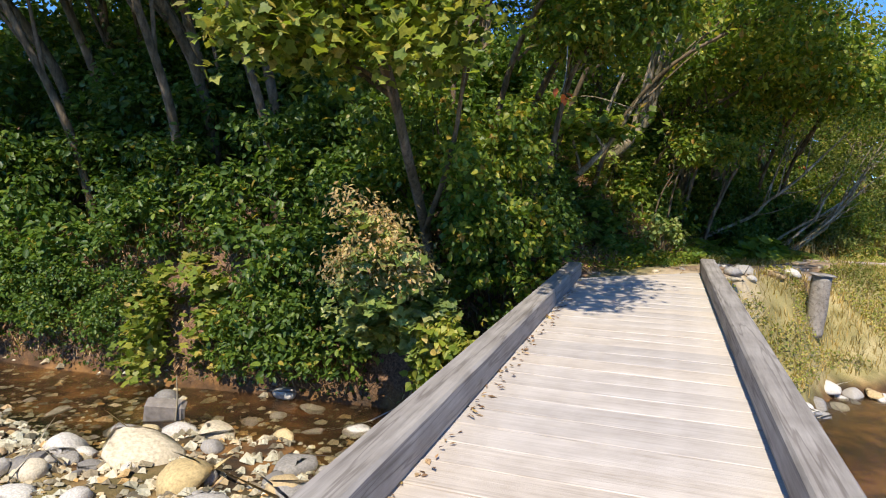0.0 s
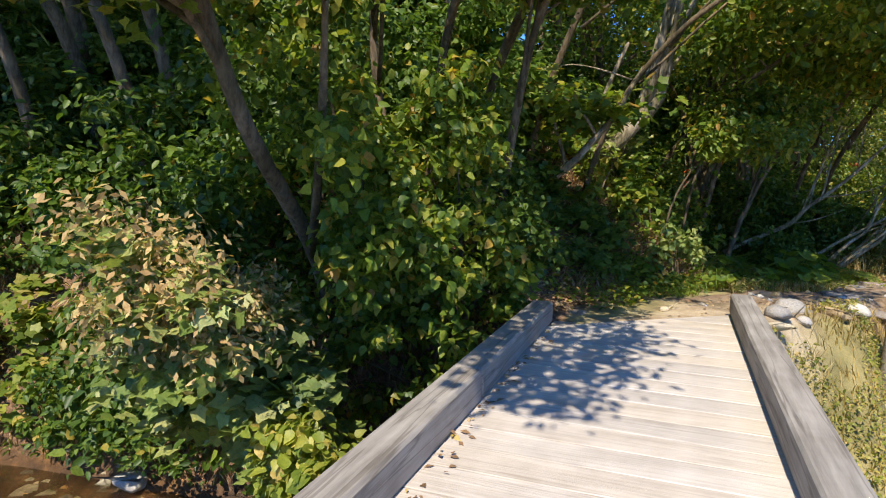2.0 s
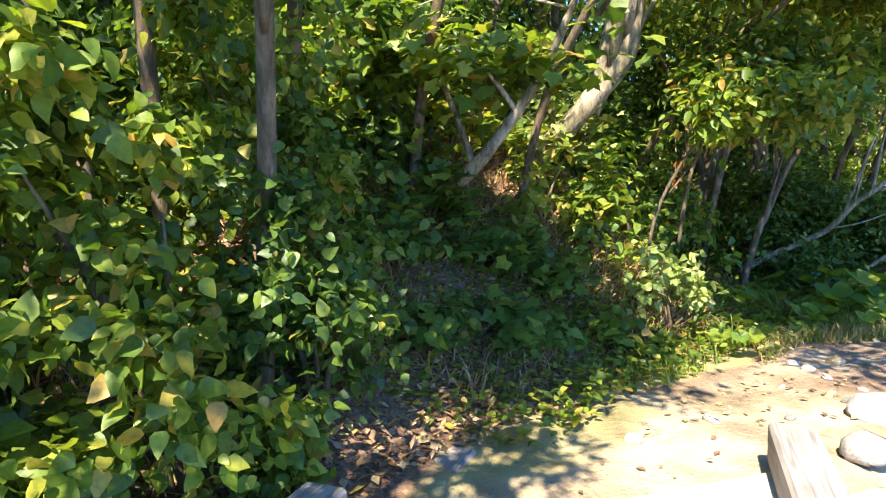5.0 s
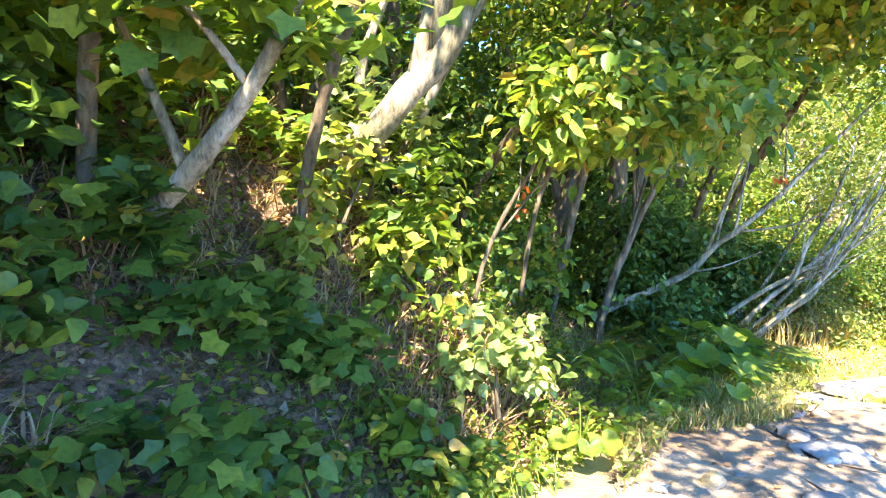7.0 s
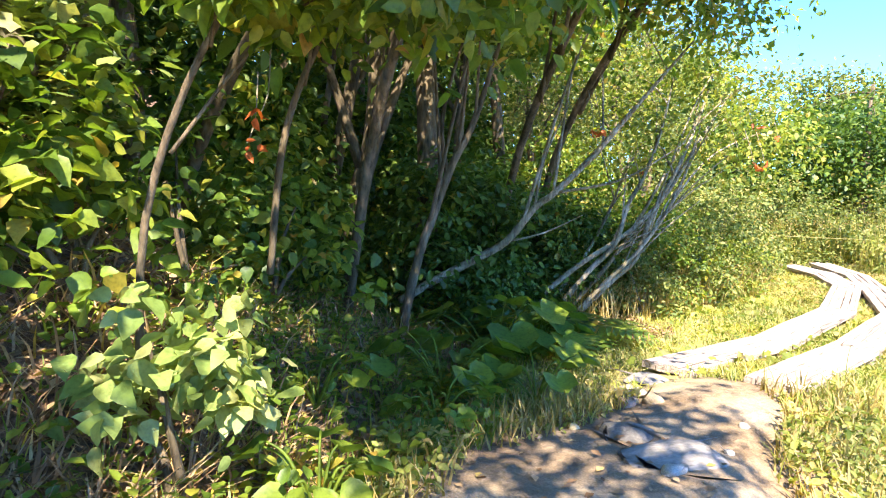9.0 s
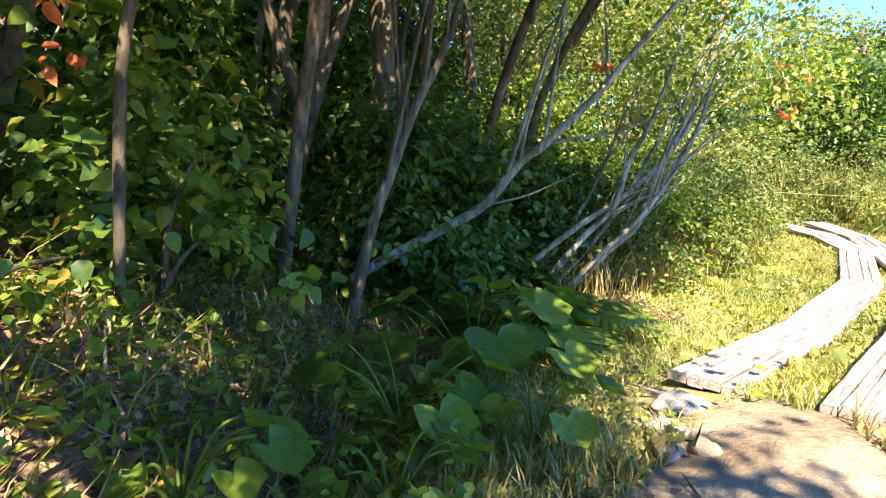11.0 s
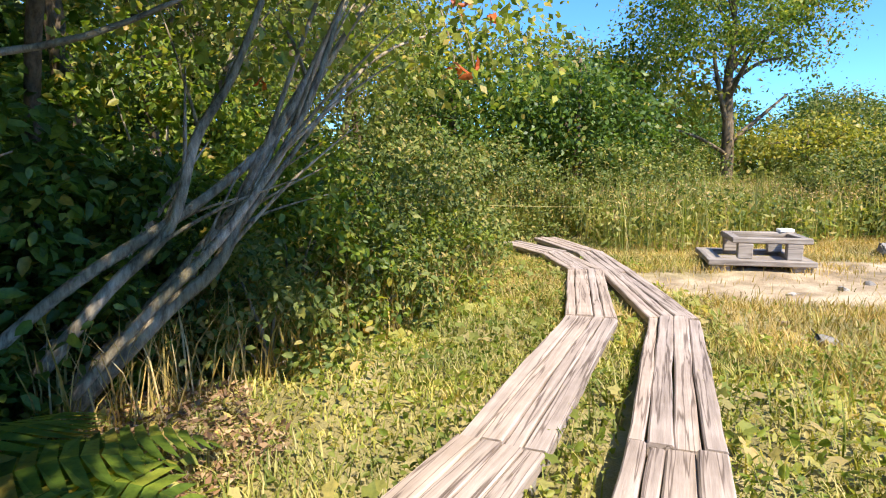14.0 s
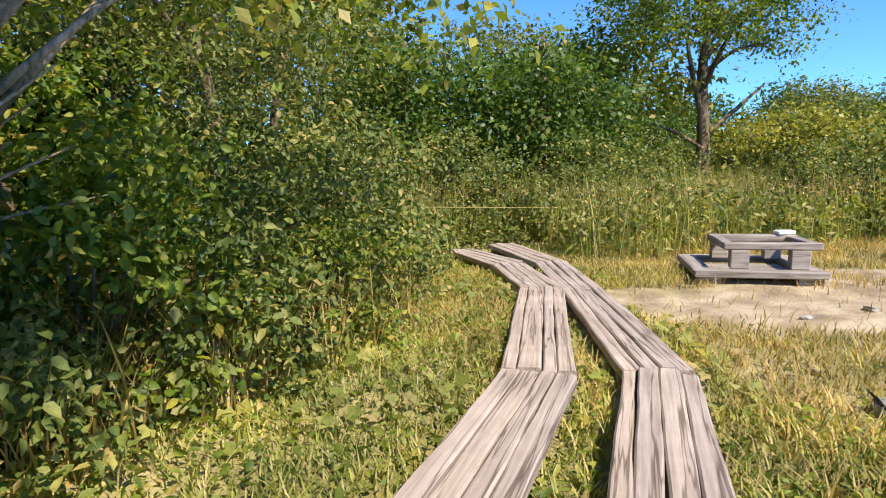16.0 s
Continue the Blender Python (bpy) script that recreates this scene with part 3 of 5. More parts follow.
tree("stream_maple", (-2.95, 7.7), [(0, 0, -0.2), (0.15, -0.7, 1.2), (0.36, -1.9, 2.3), (0.3, -2.3, 3.2), (0.0, -2.6, 4.4), (-0.2, -2.8, 5.4)], [0.075, 0.07, 0.06, 0.05, 0.04, 0.015], LIME, ((0.1, -3.0, 3.55), (1.35, 0.8, 0.6)), 75, 55, 0.12, "maple leaning from the bank above the stream", 6, BARK, spread=0.22, lobed=True,
     extra=[([(0.2, -0.9, 1.3), (0.9, -1.8, 2.4), (1.2, -2.2, 3.6)], [0.04, 0.03, 0.015]), ([(0.3, -2.2, 2.9), (-0.6, -2.6, 3.6), (-1.5, -2.8, 4.3)], [0.03, 0.022, 0.008])])
# round-leaved thicket beside the far half of the bridge
for x, y, h, r, mt, cl, sz, ln in ((-1.95, 7.6, 2.7, 0.72, GREEN, 52, 0.115, (0.12, -1.7)), (-1.75, 8.0, 2.6, 0.62, GREEN, 46, 0.11, (0.08, -1.0)), (-1.95, 9.0, 2.4, 0.65, GREEN, 44, 0.1, (0, -0.3)), (-2.7, 7.9, 3.6, 1.0, GREEN, 56, 0.115, (-0.1, -1.5)), (-1.5, 7.45, 1.45, 0.42, DARK, 30, 0.1, (0.05, -1.1)), (-1.4, 8.6, 1.5, 0.4, DARK, 30, 0.09, (0.05, -0.5)),
                                  (-3.6, 8.6, 3.0, 1.1, DARK, 55, 0.1, (0, -1.0)), (-2.9, 10.2, 1.4, 0.7, DARK, 45, 0.1, (0, -0.2))):
    shrub("thicket_shrub", x, y, h, r, mt, cl, 92, sz * 0.74, "dense round-leaved green shrub on the bank", "shrub", "bank thicket", up=0.45, lean=ln, fine=True, stems=6)
shrub("maple_bush", -2.75, 6.95, 2.45, 0.66, PALE, 46, 50, 0.13, "leafy maple bush with dry brown seed clusters", "shrub", lobed=True, tips=(BROWN, 190, 0.06), z=-1.35, lean=(0.18, -2.2), low=0.3)
shrub("maple_bush", -2.85, 7.0, 2.1, 0.5, PALE, 36, 48, 0.13, "drooping maple bush with brown seed clusters", "shrub", lobed=True, tips=(BROWN, 90, 0.055), z=-1.2, lean=(0.1, -1.5), low=0.3)
shrub("pale_bush", -2.1, 6.7, 1.5, 0.48, LIME, 36, 60, 0.09, "low pale green bush above the stream", "shrub", z=-1.55, lean=(0.1, -1.5), fine=True)
shrub("bramble_bush", -7.0, 7.0, 1.9, 1.0, LIME, 45, 40, 0.14, "light green lobed bush beside the water", "shrub", lobed=True, z=-1.7)
bank_shrub = shrub("bank_shrub", -5.0, 7.7, 2.3, 1.3, DARK, 80, 60, 0.115, "dark leafy shrub on the stream bank", "shrub", "bank shrubs", z=-1.5, lean=(0, -0.5))
for x, y, t, s in ((-6.2, 8.2, 70, 1.0), (-8.6, 7.7, 140, 0.95), (-10.2, 7.5, 200, 1.1), (-12.3, 7.6, 20, 1.2), (-7.6, 9.4, 250, 1.2), (-9.6, 9.6, 310, 1.2), (-5.4, 9.6, 33, 1.15), (-4.3, 10.0, 100, 1.1), (-3.0, 10.6, 170, 1.1), (-11.8, 9.8, 120, 1.4), (-14, 9, 60, 1.5)):
    copy_thing(bank_shrub, moved(x, y, t, s))
for x, y, t, s in ((-12, 11, 10, 1.5), (-14.5, 11, 40, 1.7), (-16, 13, 80, 2.0), (-11, 15, 200, 2.0), (-9.5, 13.2, 40, 1.6), (-7.2, 12.4, 240, 1.5), (-14, 16, 20, 2.2), (-18, 9.5, 70, 1.8), (-6.4, 11.4, 10, 1.3), (-8.8, 11.6, 80, 1.4), (-10.8, 12, 150, 1.5), (-4.0, 12.0, 220, 1.2), (-2.4, 12.9, 290, 1.0), (-13, 13, 30, 1.6), (-5.5, 13.6, 60, 1.4), (-8, 15, 100, 1.6), (-3.0, 15.2, 45, 1.2), (-1.0, 16.6, 130, 1.1), (-0.9, 18.0, 200, 1.0), (1.0, 19.0, 260, 1.0),
                   (2.2, 17.9, 320, 0.9), (-2.5, 18.5, 15, 1.4), (0.2, 20, 95, 1.3), (2.0, 20.8, 165, 1.2), (3.2, 19.9, 235, 1.0), (-5, 17, 305, 1.7), (1.5, 23.5, 5, 1.6), (-1.5, 21.5, 75, 1.7), (4.5, 25, 145, 1.5), (2.5, 26, 215, 1.8), (-8, 19, 285, 2.0), (-4, 23, 55, 2.0)):
    copy_thing(bank_shrub, moved(x, y, t, s))
# added trees: their crowns over the stream put the bank in shade
bank_shade_tree = tree("bank_shade_tree", (-6.3, 8.5), [(0, 0, 0), (0.15, -0.5, 2.0), (0.0, -1.4, 4.2), (0.1, -2.2, 6.0)], [0.09, 0.08, 0.06, 0.025], GREEN, ((0, -2.3, 6.0), (1.9, 1.5, 1.1)), 80, 75, 0.10, "tree on the bank, its crown added above the stream to shade the wood", 6, BARK, group="streamside trees", spread=0.32)
for x, y, t, s in ((-8.4, 8.5, 12, 1.05), (-10.4, 8.3, -15, 1.0), (-12.4, 8.2, 8, 1.1), (-15.2, 8.2, -8, 1.15), (-7.0, 9.8, -10, 1.15), (-8.8, 9.8, 10, 1.15), (-11.4, 9.8, -5, 1.2)):
    copy_thing(bank_shade_tree, moved(x, y, t, s))
for x, y, t, s in ((-9.4, 6.95, 10, 0.6), (-11.4, 6.8, 100, 0.65), (-5.9, 7.0, 190, 0.6), (-4.4, 7.15, 280, 0.65), (-8.2, 6.95, 40, 0.55), (-13.2, 6.8, 130, 0.8), (-10.4, 6.9, 220, 0.7), (-3.9, 7.9, 300, 0.9), (-12.3, 6.75, 0, 0.6)):
    copy_thing(bank_shrub, moved(x, y, t, s))
# broad crowns added above the view, darkening the left of the wood
wood_shade_tree = tree("wood_shade_tree", (-8.4, 9.6), [(0, 0, 0), (0.1, -0.8, 2.5), (-0.1, -2.4, 4.4), (0.1, -4.2, 5.4)], [0.11, 0.1, 0.08, 0.03], DARK, ((0.1, -4.2, 5.3), (2.1, 1.7, 0.6)), 70, 60, 0.13, "tall tree whose broad crown is added over the stream to shade the wood", 7, BARK, group="canopy trees", spread=0.32)
for x, y, t, s in ((-11.8, 9.5, -6, 1.05), (-5.4, 9.9, 5, 1.0)):
    copy_thing(wood_shade_tree, moved(x, y, t, s))
# hillside wood
wood_a = tree("hill_tree", (-8.8, 10.2), [(0, 0, 0), (-0.25, -0.2, 1.6), (-0.55, -0.5, 3.6), (-0.8, -0.6, 6.5)], [0.11, 0.09, 0.07, 0.03], DARK, ((-0.6, -0.8, 5.0), (2.2, 2.2, 2.4)), 85, 75, 0.11,
              "thin-stemmed leafy tree on the wooded slope", 7, BARK, group="hillside trees", extra=[([(0.1, 0, 0), (0.25, -0.3, 1.8), (-0.1, -0.6, 4.2)], [0.07, 0.05, 0.02])])
wood_b = tree("hill_tree", (-5.6, 11.0), [(0, 0, 0), (0.1, -0.1, 2.0), (0.0, -0.3, 4.5), (0.2, -0.4, 7.2)], [0.13, 0.11, 0.08, 0.03], GREEN, ((0.1, -0.6, 5.2), (2.1, 2.0, 2.6)), 85, 75, 0.115,
              "thin-stemmed leafy tree on the wooded slope", 7, BARK, group="hillside trees")
for k, (x, y, t, s) in enumerate(((-11.2, 10.2, 40, 1.1), (-3.4, 12.2, 200, 1.0), (-7.2, 13.0, 100, 1.2), (-10.0, 13.5, 300, 1.25), (-13.6, 11.6, 160, 1.25), (-4.6, 14.6, 20, 1.2), (-1.9, 14.0, 250, 1.0), (-2.2, 16.6, 80, 1.15), (0.0, 18.2, 130, 1.1),
                                  (-1.5, 15.9, 10, 0.95), (2.0, 19.6, 200, 1.0), (3.2, 21.8, 330, 1.1), (0.4, 21.5, 60, 1.2), (-16.5, 10.5, 10, 1.3), (-1.0, 24, 20, 1.5))):
    copy_thing((wood_a, wood_b)[k % 2], moved(x, y, t, s))
# the bent trunk above the trail
tree("bent_tree", (-1.3, 12.75, 1.3), [(0, 0, 0), (0.28, -0.1, 0.4), (0.57, -0.25, 0.63), (0.81, -0.25, 0.9), (1.06, -0.25, 1.16), (1.22, -0.27, 1.56), (1.35, -0.35, 2.9), (1.3, -0.45, 5.2)], [0.15, 0.13, 0.115, 0.11, 0.105, 0.1, 0.08, 0.03], GREEN,
     ((1.1, -0.7, 4.9), (2.0, 2.2, 1.7)), 80, 85, 0.1, "pale trunk bent near its base above the trail", 6, PALE_BARK, extra=[([(0.5, 0.3, 0.4), (0.2, 0.5, 1.2), (0.6, 0.7, 2.4)], [0.06, 0.05, 0.03]), ([(0.6, 0.5, 0.5), (1.0, 0.5, 1.3), (1.5, 0.6, 2.2)], [0.05, 0.04, 0.02])])
tree("upright_tree", (1.55, 17.6), [(0, 0, 0), (0.03, 0, 2.5), (-0.05, 0.1, 5), (0.1, 0, 8)], [0.16, 0.14, 0.11, 0.04], LIME, ((0.1, -0.3, 6), (2.0, 2.0, 2.4)), 85, 85, 0.1, "upright tree with light green autumn leaves", 7, BARK)
tree("old_tree", (0.38, 17.6, -0.55), [(0, 0, -0.1), (0.06, 0, 0.5), (0.1, 0, 0.96), (0.32, 0, 1.68), (0.5, 0.05, 2.5), (0.6, 0.1, 4.5), (0.7, 0.1, 7)], [0.2, 0.155, 0.14, 0.135, 0.12, 0.09, 0.04], GREEN, ((0.5, -0.4, 5.2), (2.3, 2.3, 2.2)), 90, 85, 0.1, "thick rough-barked tree in the shade", 7, BARK)
# added crowns, mostly above the view, that shade bridge end, trail and thicket
tree("shade_tree", (-1.9, 10.9, 0.9), [(0, 0, 0), (0.5, -0.4, 1.8), (1.6, -0.9, 3.4), (4.0, -1.8, 3.9)], [0.05, 0.045, 0.04, 0.02], GREEN, ((4.3, -2.0, 3.8), (1.0, 1.4, 0.45)), 70, 52, 0.11, "leafy tree with its crown added above the view to shade the trail", 6, BARK, True, 0.24)
tree("shade_tree", (-1.2, 12.0), [(0, 0, 0), (0.5, -0.4, 1.4), (1.5, -1.0, 2.5), (2.8, -1.4, 3.1)], [0.045, 0.04, 0.035, 0.02], GREEN, ((3.2, -1.4, 3.2), (1.0, 1.0, 0.5)), 40, 45, 0.11, "leafy tree with its crown added above the view to shade the trail", 5, BARK, True, 0.24)
tree("forked_tree", (-1.75, 11.2, 1.05), [(0, 0, 0), (0.12, -0.2, 0.26), (0.32, -0.28, 0.33), (0.6, -0.4, 0.53), (0.86, -0.45, 0.8), (1.2, -0.6, 1.2), (1.5, -0.8, 1.7)], [0.085, 0.075, 0.065, 0.055, 0.045, 0.035, 0.015], GREEN, ((0.1, -0.6, 1.3), (1.35, 0.45, 0.5)), 30, 22, 0.15, "low forked tree with pale branches and broad lobed leaves", 3, PALE_BARK, spread=0.2, lobed=True, up=0.7,
     extra=[([(0.17, -0.2, 0.28), (-0.24, -0.22, 0.4), (-0.4, -0.24, 0.64), (-0.44, -0.25, 1.12), (-0.12, -0.25, 1.65)], [0.05, 0.045, 0.04, 0.03, 0.012]), ([(0.05, -0.2, 0.22), (-0.6, -0.22, 0.1), (-1.16, -0.25, 0.39), (-1.54, -0.27, 0.67), (-1.7, -0.3, 1.1)], [0.055, 0.05, 0.045, 0.035, 0.012]), ([(-0.4, -0.24, 0.64), (-0.62, -0.3, 1.0), (-0.66, -0.35, 1.5)], [0.03, 0.025, 0.01])])
tree("shade_tree", (-0.6, 14.2), [(0, 0, 0), (0.6, -0.4, 1.2), (1.5, -1.1, 2.2), (2.6, -1.8, 2.9)], [0.05, 0.045, 0.035, 0.02], GREEN, ((2.7, -1.6, 3.1), (1.9, 1.7, 0.55)), 108, 58, 0.12, "leafy tree with its crown added above the view to shade the trail", 5, BARK, True, 0.24)
tree("shade_tree", (-2.3, 9.7), [(0, 0, 0), (0.4, -0.4, 1.3), (0.9, -0.9, 2.1), (1.5, -1.3, 2.6)], [0.06, 0.05, 0.04, 0.02], GREEN, ((1.8, -1.3, 2.7), (1.2, 0.9, 0.4)), 62, 60, 0.1, "leafy branch added above the bridge end to shade the bank", 4, BARK, True, 0.2)
tree("shade_tree", (0.6, 16.2), [(0, 0, 0), (0.4, -0.6, 2.2), (1.0, -1.3, 3.6), (2.2, -1.6, 4.4)], [0.06, 0.055, 0.045, 0.02], GREEN, ((1.7, -1.6, 4.3), (1.5, 1.4, 0.5)), 66, 58, 0.12, "leafy tree added above the start of the boardwalk for shade", 6, BARK, True, 0.26)
tree("shade_tree", (2.3, 17.6), [(0, 0, 0), (0.3, -1.0, 2.2), (0.6, -2.6, 3.5), (0.8, -3.9, 4.0)], [0.05, 0.045, 0.04, 0.02], GREEN, ((0.6, -3.9, 3.9), (1.0, 1.2, 0.4)), 72, 58, 0.12, "leafy tree added above the view to shade the leaning stems", 6, BARK, True, 0.26)
tree("shade_tree", (-2.5, 8.7), [(0, 0, 0), (0.4, -0.4, 2.2), (1.2, -1.2, 3.4), (2.1, -1.7, 3.9)], [0.05, 0.045, 0.04, 0.02], GREEN, ((1.75, -1.5, 3.8), (1.5, 1.2, 0.4)), 84, 56, 0.11, "leafy tree added to shade the end of the footbridge", 6, BARK, True, 0.24)
tree("shade_tree", (3.1, 18.6), [(0, 0, 0), (0.2, -0.9, 2.2), (0.7, -2.4, 3.7), (1.2, -3.5, 4.3)], [0.05, 0.045, 0.04, 0.02], GREEN, ((1.1, -3.5, 4.2), (1.1, 1.0, 0.4)), 64, 60, 0.12, "leafy tree added overhead to shade the thicket beside the boardwalk", 5, BARK, True, 0.26)
tree("hazel_branch", (0.05, 12.2), [(0, 0, 0), (0.1, -0.1, 1.0), (0.5, -0.35, 1.75), (0.95, -0.5, 2.1)], [0.018, 0.016, 0.012, 0.005], GREEN, ((0.95, -0.5, 1.95), (0.7, 0.42, 0.32)), 46, 36, 0.095, "hazel with round green leaves hanging by the trail", 4, BARK, True, 0.14, category="shrub")
tree("hazel_tree", (0.35, 13.5, 0.55), [(0, 0, 0), (0.15, -0.15, 0.9), (0.5, -0.3, 1.6), (0.95, -0.45, 2.2)], [0.024, 0.022, 0.016, 0.008], GREEN, ((0.85, -0.5, 1.75), (0.95, 0.5, 0.5)), 75, 48, 0.095, "hazel with broad hanging leaves beside the trail", 6, BARK, True, 0.16)
# added branch overhead, shades the bank beyond the bridge
tree("shade_tree", (-1.6, 8.4), [(0, 0, 0), (0.25, -0.15, 1.4), (0.55, -0.45, 2.5), (0.95, -0.7, 3.0)], [0.05, 0.045, 0.035, 0.015], GREEN, ((0.95, -0.7, 3.0), (0.8, 0.75, 0.35)), 64, 55, 0.09, "leafy branch added over the bridge end to shade the bank", 5, BARK, True, 0.18)
# bank along the trail; leaf colour carries light: PALE in sun, DARK in shade
shrub("bank_plant", 0.3, 11.95, 1.0, 0.36, PALE, 14, 24, 0.1, "round-leaved plant with pale sunlit leaves on the bank", "undergrowth", "bank undergrowth", up=0.6, low=0.5, fine=True)
for x, y, h, r, mt, cl, sz, lb in ((-0.35, 12.5, 1.2, 0.5, GREEN, 22, 0.11, 0), (-0.95, 12.2, 1.1, 0.5, LIME, 18, 0.11, 0), (-1.7, 10.75, 0.5, 0.5, DARK, 18, 0.13, 1), (-1.2, 10.95, 0.45, 0.45, DARK, 14, 0.12, 1), (-2.3, 10.7, 0.6, 0.5, DARK, 18, 0.13, 1), (-0.75, 11.4, 0.35, 0.4, DARK, 10, 0.12, 1), (-0.2, 13.5, 1.2, 0.6, DARK, 18, 0.09, 0),
                                  (-0.8, 13.8, 2.0, 0.8, DARK, 34, 0.09, 0), (-1.0, 12.9, 1.2, 0.7, PALE, 34, 0.12, 1), (0.1, 14.6, 1.8, 0.8, GREEN, 40, 0.1, 0), (-1.9, 12.0, 1.2, 0.7, GREEN, 30, 0.12, 1), (-1.75, 10.0, 0.75, 0.42, DARK, 16, 0.1, 0), (-1.25, 9.75, 0.3, 0.4, DARK, 12, 0.1, 0), (-0.7, 10.5, 0.25, 0.35, DARK, 8, 0.1, 0), (-0.35, 11.2, 0.25, 0.35, GREEN, 8, 0.11, 0), (0.15, 11.35, 0.2, 0.3, DARK, 7, 0.1, 0), (-1.0, 10.2, 0.3, 0.35, DARK, 10, 0.12, 1), (-2.5, 11.6, 0.8, 0.5, DARK, 20, 0.13, 1)):
    shrub("bank_plant", x, y, h, r, mt, cl, 26, sz, "broad-leaved undergrowth on the leaf-littered bank", "undergrowth", "bank undergrowth", up=0.9, lobed=bool(lb), fine=True)
for x, y, t, s in ((1.7, 17.2, 20, 0.85), (2.6, 17.8, 90, 0.8), (-0.6, 17.4, 160, 1.0), (2.6, 18.6, 300, 0.95), (3.3, 18.0, 120, 0.7)):
    copy_thing(bank_shrub, moved(x, y, t, s))
# leaning stems beside the boardwalk
def leaning_clump():
    base = Vector((3.3, 16.95, -0.5))
    lines = [[(0.18, 0, 0.1), (0.56, -0.05, 0.48), (0.85, -0.05, 0.75), (1.1, 0.1, 1.26), (1.5, 0.3, 1.85), (1.95, 0.6, 2.6), (2.3, 0.9, 3.3)],
             [(-0.05, 0, 0.2), (0.29, 0, 0.61), (0.6, 0, 0.92), (0.76, 0.05, 1.39), (0.98, 0.1, 1.75), (1.25, 0.2, 2.4), (1.5, 0.4, 3.2)],
             [(-0.28, 0.05, 0.3), (0.14, 0, 0.66), (0.78, 0.05, 1.06), (1.3, 0.2, 1.5), (1.75, 0.35, 2.1), (2.3, 0.6, 2.8)],
             [(0.05, 0.2, 0.05), (0.5, 0.35, 0.45), (1.0, 0.6, 0.95), (1.5, 0.9, 1.6), (2.2, 1.3, 2.5)],
             [(0.1, -0.1, 0.1), (0.45, -0.2, 0.5), (0.9, -0.2, 0.95), (1.35, -0.1, 1.6), (1.7, 0.1, 2.4)],
             [(-0.2, 0.25, 0.1), (0.3, 0.5, 0.6), (0.8, 0.8, 1.3), (1.2, 1.0, 2.2)]]
    rad = [0.046, 0.04, 0.036, 0.032, 0.027, 0.02, 0.008]
    extra = [(ln, [r * (0.95 - 0.07 * k) for r in rad[:len(ln) - 1]] + [0.007]) for k, ln in enumerate(lines[1:], 1)]
    for k in range(30):
        ln = lines[k % 6]
        p, q = Vector(ln[1 + k % (len(ln) - 2)]), Vector(ln[2 + k % (len(ln) - 2)])
        d = ((q - p).normalized() + Vector((RNG.normal() * 0.45, RNG.normal() * 0.45, RNG.normal() * 0.35))).normalized()
        L = 0.45 + 0.7 * RNG.random()
        a = p.lerp(q, RNG.random())
        extra.append(([a, a + d * L * 0.5 + Vector((0, 0, 0.04)), a + d * L], [0.014, 0.009, 0.003]))
    tree("leaning_tree", tuple(base), [(-0.02, 0.02, -0.1)] + lines[0], [0.055] + rad, LIME, ((2.1, 1.1, 2.5), (1.7, 1.4, 1.1)), 95, 60, 0.075, "leaning multi-stemmed tree with pale mottled bark", 5, PALE_BARK, False, 0.24, extra)


leaning_clump()
tree("leaning_tree", (1.2, 16.3, -0.15), [(0, 0, 0), (0.33, -0.1, 0.22), (0.8, -0.1, 0.46), (1.17, -0.1, 0.67), (1.49, -0.1, 1.04), (1.7, -0.15, 1.21), (2.15, -0.1, 1.62), (2.53, -0.1, 2.06), (3.3, 0, 2.9)], [0.05, 0.047, 0.044, 0.042, 0.039, 0.036, 0.032, 0.026, 0.01], GREEN, ((2.6, 0.2, 3.2), (1.7, 1.2, 0.7)), 55, 60, 0.09,
     "long stem leaning out of the shade", 4, PALE_BARK, False, 0.24, [([(1.17, -0.1, 0.67), (1.6, 0.0, 0.75), (2.1, 0.1, 0.95)], [0.014, 0.01, 0.004]), ([(1.7, -0.15, 1.21), (2.4, -0.3, 1.35), (3.1, -0.3, 1.75)], [0.018, 0.012, 0.004]), ([(1.49, -0.1, 1.04), (1.6, -0.1, 1.6), (1.9, 0, 2.2)], [0.018, 0.014, 0.005])])
tree("slim_tree", (1.2, 15.9), [(0, 0, 0), (0.1, 0, 0.5), (0.24, 0, 1.02), (0.33, 0, 1.25), (0.55, 0, 1.83), (0.8, -0.02, 2.35), (1.2, -0.1, 3.6)], [0.052, 0.05, 0.047, 0.045, 0.04, 0.034, 0.01], GREEN, ((0.9, -0.1, 3.7), (1.3, 1.2, 0.9)), 50, 60, 0.1, "slim stem with drooping green leaves", 5, BARK, False, 0.25, [([(0.5, 0, 1.7), (0.45, 0.1, 2.3), (0.7, 0.2, 3.2)], [0.03, 0.025, 0.01])])
